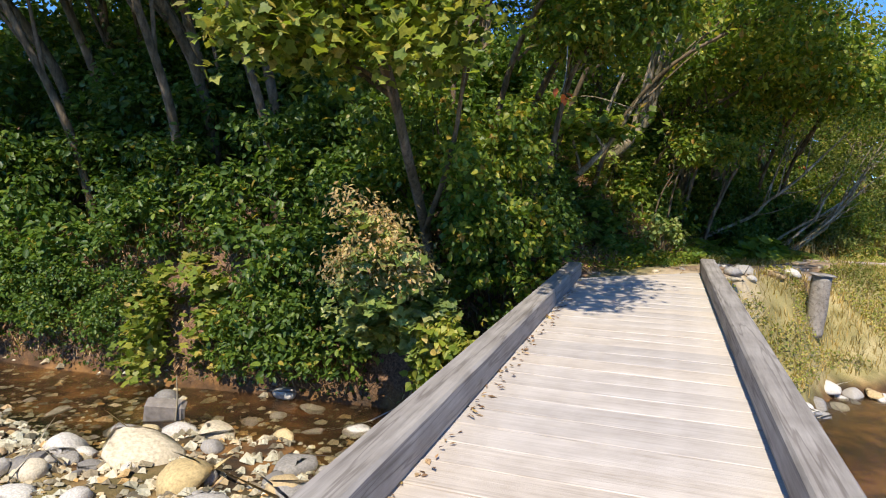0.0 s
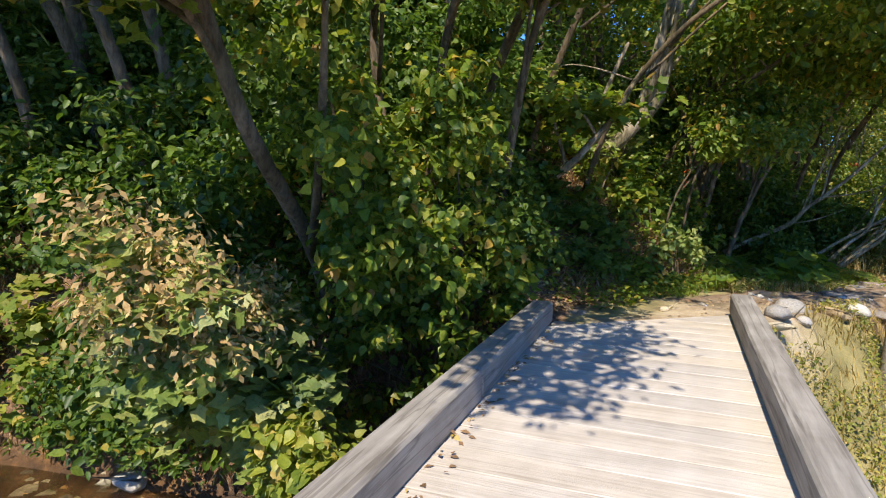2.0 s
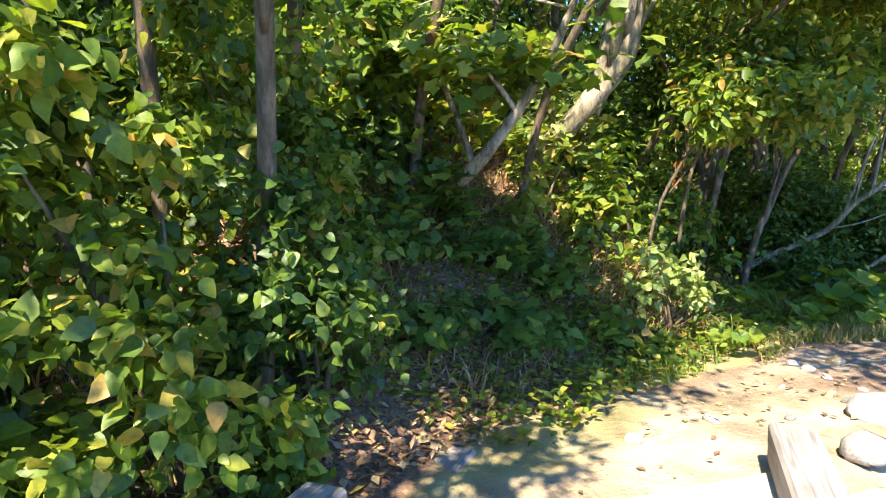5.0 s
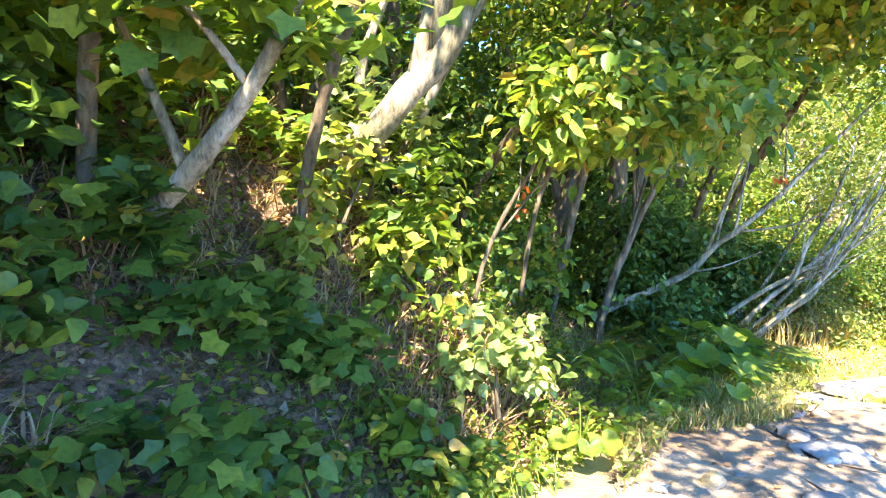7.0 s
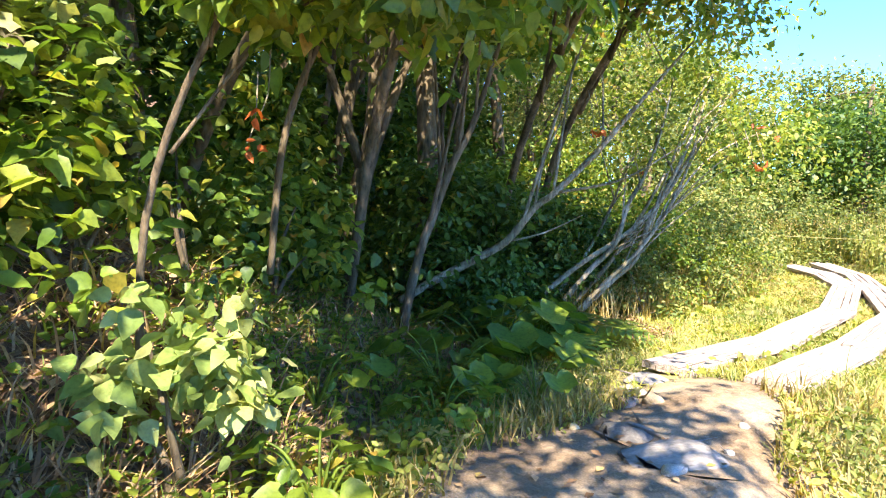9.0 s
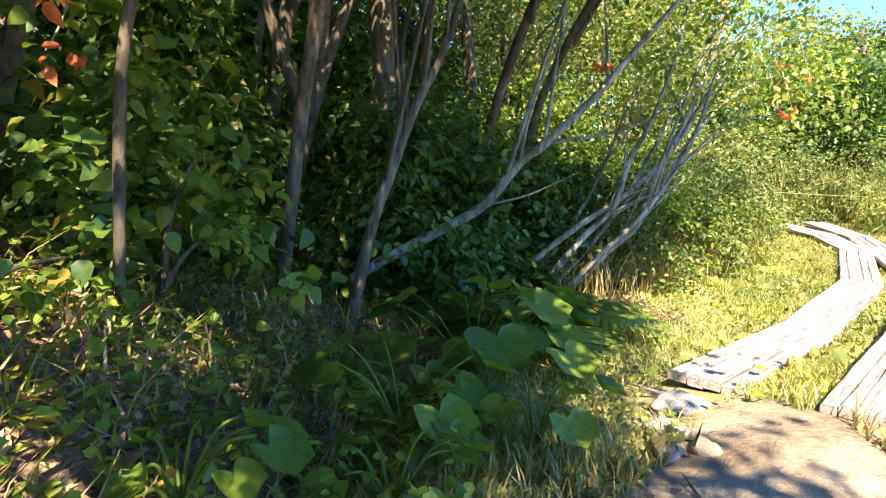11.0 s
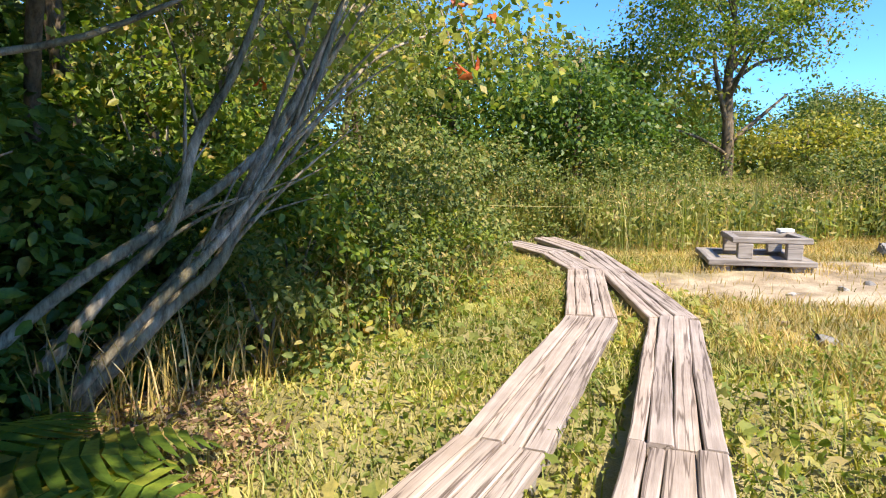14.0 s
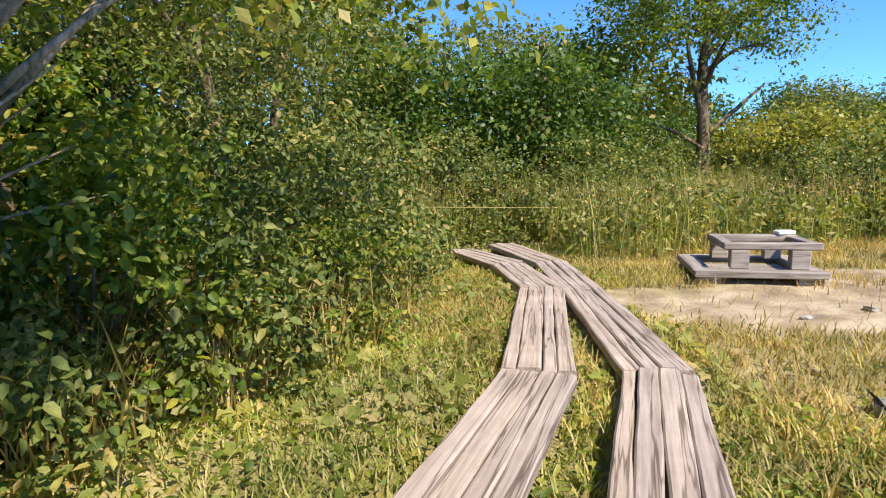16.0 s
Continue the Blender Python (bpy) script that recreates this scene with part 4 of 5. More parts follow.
# thicket beside the boardwalk
for x, y, h, r, mt, cl, sz in ((4.9, 18.5, 1.7, 1.0, GREEN, 60, 0.055), (6.0, 19.2, 1.75, 1.0, OLIVE, 60, 0.055), (7.1, 20.3, 1.8, 1.1, OLIVE, 60, 0.055), (7.9, 21.6, 2.0, 1.1, OLIVE, 55, 0.06), (5.4, 20.6, 2.4, 1.3, GREEN, 60, 0.065), (6.6, 22.3, 2.9, 1.4, OLIVE, 60, 0.065), (3.9, 18.3, 1.6, 0.9, DARK, 50, 0.06), (4.1, 20.2, 3.0, 1.2, GREEN, 60, 0.07), (8.4, 23.6, 2.6, 1.2, OLIVE, 55, 0.065), (4.5, 17.5, 0.9, 0.6, OLIVE, 34, 0.05), (5.5, 18.1, 1.0, 0.65, OLIVE, 34, 0.05), (6.5, 18.9, 1.0, 0.65, LIME, 34, 0.05), (7.3, 19.7, 1.0, 0.6, OLIVE, 34, 0.05)):
    shrub("weedy_shrub", x, y, h, r, mt, cl, 74, sz * 1.18, "tangled shrub with dry stems beside the boardwalk", "shrub", "boardwalk thicket", up=0.4, stems=12, bark=DEAD)
edge_tree = tree("edge_tree", (6.6, 24.0), [(0, 0, 0), (0.1, 0, 2.0), (-0.1, 0.2, 4.0), (0.2, 0.1, 6.2)], [0.11, 0.09, 0.06, 0.02], OLIVE, ((0.1, -0.3, 4.0), (1.9, 1.9, 2.4)), 110, 95, 0.08, "bushy meadow-edge tree turning yellow-green", 7, BARK, group="meadow edge trees")
for x, y, t, s in ((4.2, 22.8, 100, 0.9), (8.3, 26.5, 210, 1.0), (5.2, 26.5, 300, 1.3), (9.6, 29.5, 40, 1.25), (7.0, 30.5, 160, 1.5)):
    copy_thing(edge_tree, moved(x, y, t, s))
# meadow's far side
tall = tree("tall_tree", (21.2, 26.5), [(0, 0, -0.3), (0.05, 0, 2.0), (-0.1, 0, 4.0), (0.1, 0, 5.6), (0.0, 0, 7.0)], [0.22, 0.19, 0.15, 0.09, 0.03], GREEN, ((0.1, 0, 6.2), (3.3, 3.1, 2.3)), 150, 140, 0.12, "tall open tree with forked trunk and feathery leaves", 9, BARK, False, 0.36,
     [([(0, 0, 2.2), (1.0, -0.3, 3.0), (2.4, -0.4, 3.9)], [0.1, 0.07, 0.03]), ([(0, 0, 1.9), (-1.2, 0.1, 2.4), (-2.4, 0.2, 2.7)], [0.07, 0.05, 0.02]), ([(0, 0, 2.7), (-0.6, 0, 4.2), (-0.9, 0.1, 5.8)], [0.1, 0.07, 0.02])])
far_a = tree("far_tree", (17.5, 29.5), [(0, 0, 0), (0.1, 0, 2.0), (0, 0, 5.5)], [0.2, 0.16, 0.05], DARK, ((0, 0, 3.2), (2.6, 2.6, 2.4)), 105, 85, 0.18, "dense dark green tree beyond the meadow", 5, BARK, group="far trees", spread=0.5)
far_b = tree("far_tree", (25.5, 35), [(0, 0, 0), (0.2, 0, 2.5), (0, 0, 6)], [0.2, 0.15, 0.05], OLIVE, ((0, 0, 4.6), (3.0, 3.0, 2.4)), 80, 70, 0.18, "broad green tree beyond the meadow", 6, BARK, group="far trees", spread=0.5)
far_y = tree("yellow_tree", (23.0, 25.0), [(0, 0, 0), (0.1, 0, 1.2), (0, 0, 2.8)], [0.09, 0.07, 0.02], YELLOW, ((0, 0, 2.2), (1.9, 1.9, 1.0)), 45, 60, 0.13, "small tree with yellow autumn leaves", 5, BARK, group="yellow trees", spread=0.36)
for ob, x, y, t, s in ((far_a, 15.0, 26.5, 80, 0.8), (far_a, 12.2, 28.5, 200, 0.85), (far_b, 18.5, 33, 60, 0.95), (far_b, 28.5, 27, 150, 0.62), (far_a, 31.5, 26, 20, 0.72), (far_b, 34, 21, 300, 0.7), (far_a, 38, 18, 100, 0.9), (far_b, 24, 38, 10, 0.95), (far_a, 31, 35, 250, 0.9), (far_b, 13, 35, 30, 1.1),
                       (far_y, 25.0, 22.5, 50, 0.9), (far_y, 27.0, 20.0, 130, 0.8), (far_y, 20.5, 29.5, 220, 1.7), (far_y, 29, 22.5, 300, 0.9), (far_a, 42, 10, 0, 0.9), (far_b, 40, 4, 90, 0.9), (far_a, 36, -4, 180, 0.9), (far_b, 6, 36, 45, 1.2), (far_a, 1, 32, 90, 1.3),
                       (far_a, 26.5, 33, 33, 0.75), (far_a, 35, 27, 66, 0.85), (far_a, 22, 33, 99, 0.75), (far_a, 39, 24, 120, 0.9), (far_a, 44, 17, 150, 1.0), (far_a, 17, 40, 180, 1.0), (far_a, 29, 41, 210, 1.0), (far_a, 37, 33, 240, 1.0), (far_a, 46, 25, 270, 1.1), (far_a, 9, 41, 290, 1.2)):
    copy_thing(ob, moved(x, y, t, s))
bush = shrub("meadow_bush", 13.6, 23.6, 1.9, 1.5, OLIVE, 70, 80, 0.085, "rounded grey-green meadow bush", "shrub", "meadow bushes", rounded=False)
for x, y, t, s in ((17.6, 19.0, 60, 1.1), (19.5, 17.6, 140, 1.25), (21.5, 19.5, 200, 1.3), (11.2, 23.2, 30, 0.75), (12.6, 22.6, 110, 0.7), (16.8, 20.8, 60, 0.85), (19, 21, 10, 1.0), (24, 21.5, 100, 1.3), (27, 24, 10, 1.5), (23, 24.5, 77, 1.2), (18, 25.5, 150, 1.1), (15.8, 24.6, 33, 1.0), (30, 20, 111, 1.5), (27, 17, 222, 1.4), (32, 15, 20, 1.5), (26, 12, 70, 1.4), (30, 8, 130, 1.6), (20.5, 27.8, 250, 1.2), (18.0, 15.5, 260, 0.9), (11.4, 25.2, 320, 1.1), (22.0, 15.5, 20, 1.2), (16.2, 17.4, 80, 0.75)):
    copy_thing(bush, moved(x, y, t, s))

hedge = shrub("far_shrub", 27, 30, 2.6, 2.2, OLIVE, 45, 42, 0.26, "dense shrub at the far edge of the meadow", "shrub", "far shrubs", rounded=False, stems=2)
for i in range(64):
    a, r = radians(-55 + i * 3.2), 27 + 9 * RNG.random()
    copy_thing(hedge, moved(8 + r * math.cos(a), 16 + r * math.sin(a) * 0.75, i * 50, 0.8 + 0.5 * RNG.random()))


# ---- tall weeds, grass, litter: uncountable ----
def scatter(n, x0, x1, y0, y1, keep):
    P = np.stack([x0 + (x1 - x0) * RNG.random(n), y0 + (y1 - y0) * RNG.random(n)], 1)
    P = P[keep(P[:, 0], P[:, 1])]
    return np.column_stack([P, ground_z(P[:, 0], P[:, 1])])


def lane_gap(x, y):
    """Distance from the nearer lane's middle line."""
    d = np.full(x.shape, 9.0)
    for line in (((3.0, 13.98), (7.02, 17.1), (8.62, 18.98), (9.3, 20.4), (9.7, 22.2)), ((3.75, 13.5), (7.56, 16.72), (8.93, 18.75), (9.78, 20.2), (10.35, 22.0))):
        for (ax, ay), (bx, by) in zip(line, line[1:]):
            L2 = (bx - ax) ** 2 + (by - ay) ** 2
            u = np.clip(((x - ax) * (bx - ax) + (y - ay) * (by - ay)) / L2, 0, 1)
            d = np.minimum(d, np.hypot(x - ax - u * (bx - ax), y - ay - u * (by - ay)))
    return d


def hill_side(x, y):
    return lerp(y, [7, 8.4, 10, 11.85, 13, 14.6, 17, 20, 26], [-1.1, -0.9, -0.35, 0.45, 1.3, 1.75, 3.0, 4.6, 7.5]) - x


def sandy(x, y):
    r = 0.25 * wave_noise(x, y, 3.1, 4)
    cx, hw = lerp(y, [7, 8.6, 10, 11.85, 13, 14.6], [0.2, 0.4, 1.0, 2.0, 2.8, 3.8]), lerp(y, [7, 9, 10.5, 12, 13.2, 14.0], [0.8, 0.6, 0.75, 0.85, 0.7, -0.3])
    return ((np.abs(x - cx) - hw + r < 0) & (y < 15.2)) | (bare_patch(x, y) + r * 1.7 < 0.9)


def stuff(name, geo, mat, label, category):
    return tagged(part(name, geo, mat), label, category, kind="stuff")


def open_turf(x, y):
    return (lane_gap(x, y) > 0.22) & ~sandy(x, y) & (hill_side(x, y) < 0.3) & (ground_z(x, y) > -1.0)


def parched(x, y):
    """The dry strip of meadow in front of the bare ground."""
    r = 0.5 * wave_noise(x, y, 1.9, 12)
    return (0.75 * x - 0.66 * y > -4.8 + r) & (0.66 * x + 0.75 * y > 16.9 + r)


near = scatter(150000, 2.0, 14, 12.5, 22, lambda x, y: open_turf(x, y) & (RNG.random(len(x)) < (0.35 + 0.5 * (wave_noise(x, y, 2.2, 8) > -0.1)) * np.where(parched(x, y), 0.18, 1.0)))
stuff("short_grass", blade_geo(near, 0.08, 0.0045, 0.9), GRASS, "short green and straw-coloured meadow grass", "grass")
tuft = scatter(22000, 2.5, 16, 12.0, 23, lambda x, y: open_turf(x, y) & ~parched(x, y) & (wave_noise(x, y, 3.3, 2) > 0.3) & ((y < 13.2 + (x - 4) * 0.8) | (RNG.random(len(x)) < 0.15)))
stuff("long_grass", blade_geo(tuft, 0.2, 0.005, 0.6), GRASS, "longer tufts of meadow grass", "grass")
dry = scatter(110000, 7, 19, 13.0, 21, lambda x, y: (lane_gap(x, y) > 0.25) & (RNG.random(len(x)) < np.where(sandy(x, y), 0.03 + 0.3 * (wave_noise(x, y, 2.9, 7) > 0.35), 0.7)))
stuff("dry_grass", blade_geo(dry, 0.085, 0.0045, 1.0), DRY, "dry straw-yellow grass round the bare patch", "grass")
herb = scatter(70000, 1.8, 12, 12.4, 22, lambda x, y: open_turf(x, y) & (x < 9.8) & (RNG.random(len(x)) < np.where(parched(x, y), 0.12, 0.8)))
herb[:, 2] += 0.01 + 0.07 * RNG.random(len(herb)) * (0.5 + 0.5 * (wave_noise(herb[:, 0], herb[:, 1], 2.7, 5) > 0))
lush = (herb[:, 0] > 4.6) & (RNG.random(len(herb)) < 0.4) & (wave_noise(herb[:, 0], herb[:, 1], 1.4, 2) > -0.45)
leafy = herb[lush] + np.array([0, 0, 0.02])
stuff("leafy_herbs", leaf_geo(leafy, 0.05, 0.6, 0.1, 0.6, True), LIME, "fresh green leafy herbs beside the boards", "herbs")
herb = herb[~lush]
stuff("low_herbs", leaf_geo(herb, 0.036, 0.6, 0.1, 0.6, True), STRAW, "low leafy herbs between and beside the boards", "herbs")
big = scatter(2600, 2.6, 10, 12.8, 20, lambda x, y: open_turf(x, y) & ~parched(x, y) & (wave_noise(x, y, 2.4, 11) > 0.1))
big[:, 2] += 0.05 + 0.08 * RNG.random(len(big))
stuff("broad_herbs", lobed_geo(big, 0.075, 1.0), STRAW, "broad pale herb leaves in the meadow grass", "herbs")
reed = scatter(16000, 8.5, 30, 17.5, 32, lambda x, y: (y - 20.6 > (x - 10) * -0.32) & (y < 27 + 0 * x) & (lane_gap(x, y) > 0.7))
stuff("tall_weeds", blade_geo(reed, 0.95, 0.009, 0.25), STRAW, "belt of tall weeds and goldenrod", "weeds")
rl = reed[RNG.random(len(reed)) < 0.9]
rl = np.repeat(rl, 9, 0)
rl[:, 2] += 0.05 + 0.95 * RNG.random(len(rl)) * (0.75 + 0.35 * wave_noise(rl[:, 0], rl[:, 1], 1.1, 3))
rl[:, :2] += RNG.normal(size=(len(rl), 2)) * 0.09
tan = wave_noise(rl[:, 0], rl[:, 1], 3.7, 6) > 0.1
stuff("weed_leaves", leaf_geo(rl[tan], 0.13, -0.1, 0.5, 0.3, False), STRAW, "narrow leaves of the tall weeds", "weeds")
stuff("weed_leaves", leaf_geo(rl[~tan], 0.13, -0.1, 0.5, 0.34, False), OLIVE, "green narrow leaves of the tall weeds", "weeds")
head = reed[RNG.random(len(reed)) < 0.3] + np.array([0, 0, 0.85])
head = np.repeat(head, 5, 0) + RNG.normal(size=(5 * len(head), 3)) * np.array([0.05, 0.05, 0.09])
stuff("seed_heads", leaf_geo(head, 0.06, 0, 0.3, 0.4, False), BROWN, "brown seed heads on the tall weeds", "weeds")
stalk = scatter(7500, 3.2, 9.2, 16.6, 22, lambda x, y: (lane_gap(x, y) > 0.75) & (hill_side(x, y) > -3.2) & (y - 16.4 > (x - 3.2) * 0.55))
stuff("dry_stalks", blade_geo(stalk, 0.5, 0.0055, 0.6), DRY, "dry upright stalks in the thicket", "weeds")
bankg = scatter(18000, 1.02, 9, 7.3, 13.5, lambda x, y: (ground_z(x, y) > -1.75) & ~sandy(x, y))
stuff("bank_grass", blade_geo(bankg, 0.14, 0.006, 0.7), DRY, "straw-coloured grass on the stream bank", "grass")
bh = scatter(34000, 1.02, 8, 7.4, 13, lambda x, y: (ground_z(x, y) > -1.7) & ~sandy(x, y) & (wave_noise(x, y, 2.0, 6) > -0.2))
bh[:, 2] += 0.03 + 0.13 * RNG.random(len(bh))
stuff("bank_herbs", leaf_geo(bh, 0.05, 0.8, 0.2, 0.6, True), STRAW, "yellow-green herbs on the stream bank", "herbs")
lit = scatter(95000, -4, 4.5, 8.0, 20, lambda x, y: (hill_side(x, y) > np.where(y < 9.6, 0.0, -0.2)) & ((y > 9) | (x < (y - 7.85) / 1.2 * 1.6 - 0.9)))
lit[:, 2] += 0.012
stuff("leaf_litter", leaf_geo(lit, 0.075, 1.6, 0.0, 0.5, False), LITTER, "brown fallen leaves on the shaded bank", "leaf litter")
und = scatter(24000, -2.5, 3.4, 9.0, 18, lambda x, y: (hill_side(x, y) > -0.45) & (wave_noise(x, y, 2.1, 3) > np.where(y < 12, -0.8, -0.2)))
und[:, 2] += 0.03 + 0.22 * RNG.random(len(und)) ** 2
stuff("ground_cover", leaf_geo(und, 0.058, 1.2, 0.2, 0.75, True), GREEN, "low green plants covering the bank", "herbs")
dead = scatter(26000, -3.5, 2.8, 9.4, 17, lambda x, y: (hill_side(x, y) > 0.15) & (wave_noise(x, y, 2.6, 9) > -0.35) & ((y < 12.6) | (RNG.random(len(x)) < 0.2)))
stuff("dead_stalks", blade_geo(dead, 0.2, 0.006, 1.4), LITTER, "dead brown stalks and twigs on the shaded bank", "weeds")
ug = scatter(8000, -1.5, 3.2, 10.5, 17, lambda x, y: (hill_side(x, y) > -0.5) & (hill_side(x, y) < 1.6))
stuff("shade_grass", blade_geo(ug, 0.13, 0.005, 0.9), GREEN, "thin grass along the shaded trail edge", "grass")
dl = scatter(7000, 2.6, 4.6, 15.6, 17.8, lambda x, y: ((x - 3.5) / 0.9) ** 2 + ((y - 16.6) / 0.8) ** 2 + 0.4 * wave_noise(x, y, 5, 2) < 1)
dl[:, 2] += 0.03 + 0.05 * RNG.random(len(dl))
stuff("dry_litter", leaf_geo(dl, 0.05, 0.9, 0.0, 0.4, False), LITTER, "brown leaves below the leaning tree", "leaf litter")
fal = scatter(700, -0.9, 2.8, 8.0, 13.8, lambda x, y: sandy(x, y) & (y > 9.2 - 0.75 * (0.8 - x)))
fal[:, 2] += 0.012
stuff("trail_leaves", leaf_geo(fal, 0.055, 3, 0, 0.6, False), LITTER, "scattered dry leaves on the trail", "leaf litter")
face = scatter(26000, -13.5, -1.25, 6.2, 8.2, lambda x, y: (ground_z(x, y) > -1.9) & (wave_noise(x, y, 3.0, 5) > -0.4))
face[:, 2] += 0.25 * RNG.random(len(face)) ** 2
stuff("bank_creepers", leaf_geo(face[::2], 0.075, 0.3, 0.7, 0.6, True), DARK, "dark creepers hanging on the stream bank", "creepers")
stuff("bank_roots", blade_geo(face[1::2] - np.array([0, 0, 0.06]), 0.22, 0.007, 1.4), LITTER, "brown dead grass and roots on the stream bank", "weeds")
n = 140
fd = np.column_stack([-0.79 + np.abs(RNG.normal(size=n)) * 0.05, 1.0 + 6.5 * RNG.random(n), np.full(n, 0.012)])
stuff("deck_leaves", leaf_geo(fd, 0.05, 2, 0, 0.5, False), LITTER, "dry leaves caught along the kerb", "leaf litter")


# ---- stones ----
def stone_mesh(seed, flat=0.7):
    r = np.random.default_rng(seed)
    bm = bmesh.new()
    for p in unit(r.normal(size=(22, 3))) * (0.85 + 0.3 * r.random((22, 1))):
        bm.verts.new((p[0] * 1.1, p[1], p[2] * flat))
    hull = bmesh.ops.convex_hull(bm, input=bm.verts)
    bmesh.ops.delete(bm, geom=list({g for g in hull["geom_unused"] + hull["geom_interior"] if isinstance(g, bmesh.types.BMVert)}), context="VERTS")
    bmesh.ops.bevel(bm, geom=list(bm.edges), offset=0.1, segments=1, affect="EDGES")
    me = bpy.data.meshes.new("stone")
    bm.to_mesh(me)
    bm.free()
    me.polygons.foreach_set("use_smooth", np.ones(len(me.polygons), bool))
    me.materials.append(ROCK)
    return me


STONES = [stone_mesh(s, f) for s, f in ((1, 0.7), (2, 0.55), (3, 0.8), (4, 0.6), (5, 0.45), (6, 0.75))]


def stone(x, y, r, label="grey river stone in the stream bed", z=None, group="stream stones", stretch=1.0, kind=0):
    s = new("stone", STONES[kind % 6])
    zz = gz(x, y) if z is None else z
    s.matrix_basis = pose(x, y, zz + r * 0.15, RNG.random() * 20, RNG.random() * 20, RNG.random() * 360) @ Matrix.Diagonal((r * stretch, r, r, 1))
    return tagged(s, label, "stone", group)


made = 0
while made < 150:
    x, y = -11 + 10.2 * RNG.random(), 0.4 + 6.2 * RNG.random()
    if RNG.random() > math.exp(-((y - 3.8 - 0.1 * (x + 4)) / 1.1) ** 2) + 0.08:
        continue
    stone(x, y, 0.06 + 0.2 * RNG.random() ** 1.8, kind=made)
    made += 1
for x, y, r, k in ((-5.2, 4.3, 0.36, 0), (-6.4, 4.3, 0.24, 2), (-3.6, 4.9, 0.26, 1), (-4.3, 4.0, 0.28, 5), (-6.3, 5.1, 0.2, 2), (-2.7, 4.9, 0.28, 4), (-5.0, 6.8, 0.2, 1), (-2.7, 5.6, 0.28, 2), (-7.8, 5.2, 0.18, 4), (-3.6, 3.4, 0.3, 3), (-3.2, 5.5, 0.2, 0), (-5.55, 5.24, 0.2, 3), (-5.05, 5.32, 0.26, 1), (-4.78, 6.3, 0.13, 2), (-4.48, 6.7, 0.2, 0), (-3.47, 6.2, 0.2, 5), (-2.66, 6.4, 0.18, 2), (-5.0, 5.9, 0.15, 4), (-5.83, 4.87, 0.17, 1), (-4.2, 5.6, 0.14, 3)):
    stone(x, y, r, "large pale boulder among the stream stones", group="stream boulders", stretch=1.2, kind=k)
peb = scatter(5200, -12, -1, 2.0, 6.9, lambda x, y: RNG.random(len(x)) < np.exp(-((y - 4.1 - 0.1 * (x + 4)) / 1.6) ** 2) + 0.15)
hv, hf = [], []
for i, p in enumerate(peb):
    q = unit(np.array([[1, 0, -0.2], [-0.5, 0.8, 0.1], [-0.5, -0.8, 0], [0, 0.1, 1.0], [0.5, 0.6, 0.5], [0.4, -0.7, 0.4]]) + RNG.normal(size=(6, 3)) * 0.2) * (0.03 + 0.07 * RNG.random() ** 2) * np.array([1.2, 1, 0.8])
    hv.append(q + p + np.array([0, 0, 0.01]))
    hf += [tuple(6 * i + k for k in f) for f in ((0, 4, 3), (4, 1, 3), (1, 2, 3), (2, 5, 3), (5, 0, 3), (0, 5, 2), (0, 2, 1), (0, 1, 4))]
stuff("stream_gravel", (np.concatenate(hv), hf), GRAVEL, "small grey and rusty gravel in the stream", "gravel")
for i in range(46):
    x = 1.3 + 4.5 * RNG.random()
    y = float(lerp(x, [0.9, 1.6, 2.3, 2.9, 5, 10], [7.4, 8.0, 8.4, 9.7, 10.8, 11.3])) - 0.1 + 0.6 * RNG.random()
    stone(x, y, 0.09 + 0.1 * RNG.random(), "pale stone lining the foot of the bank", group="bank stones", kind=i)
for x, y, r in ((1.3, 9.4, 0.13), (1.6, 10.3, 0.17), (2.0, 10.4, 0.15), (1.2, 9.0, 0.12), (2.3, 10.8, 0.14)):
    stone(x, y, r, "weathered rock at the end of the bridge", group="bridge end rocks", stretch=1.4, kind=int(x * 9))
stone(8.16, 15.86, 0.1, "small dark stone in the dry grass", group="meadow stones", kind=1)
for i in range(16):
    stone(8.5 + 6 * RNG.random(), 14.6 + 3 * RNG.random(), 0.03 + 0.05 * RNG.random(), "small stone on the bare ground", group="meadow stones", kind=i)
for i in range(22):
    y = 9.3 + 4.6 * RNG.random()
    stone(float(lerp(y, [8.6, 10, 11.85, 13, 14.6], [0.4, 1.0, 2.0, 2.8, 3.8])) + 0.8 * (RNG.random() - 0.5) * 2, y, 0.03 + 0.06 * RNG.random() ** 2, "small stone pressed into the trail", group="trail stones", kind=i)
SLAB_MESH = stone_mesh(11, 0.45)
SLAB_MESH.materials[0] = SLAB
for x, y, a, b, t in ((3.08, 14.0, 0.42, 0.3, 35), (2.85, 13.72, 0.25, 0.2, 10), (2.62, 12.55, 0.62, 0.34, 12), (2.85, 12.0, 0.8, 0.24, -50), (2.2, 11.6, 0.3, 0.2, 10), (2.5, 12.9, 0.35, 0.25, -30)):
    s = new("slab_stone", SLAB_MESH)
    s.matrix_basis = pose(x, y, gz(x, y) + 0.005, 2, 2, t) @ Matrix.Diagonal((a * 0.52, b * 0.56, 0.12, 1))
    tagged(s, "flat worn stepping slab in the trail", "stone", "trail slabs")


V, F = box_geo(0.5, 0.22, 0.34, 0.03, 0.015)
blk = part("broken_block", (V, F), SLAB)
blk.matrix_basis = pose(-6.1, 5.55, -1.88, 14, 8, 30)
tagged(blk, "broken grey concrete block standing in the stream", "block")
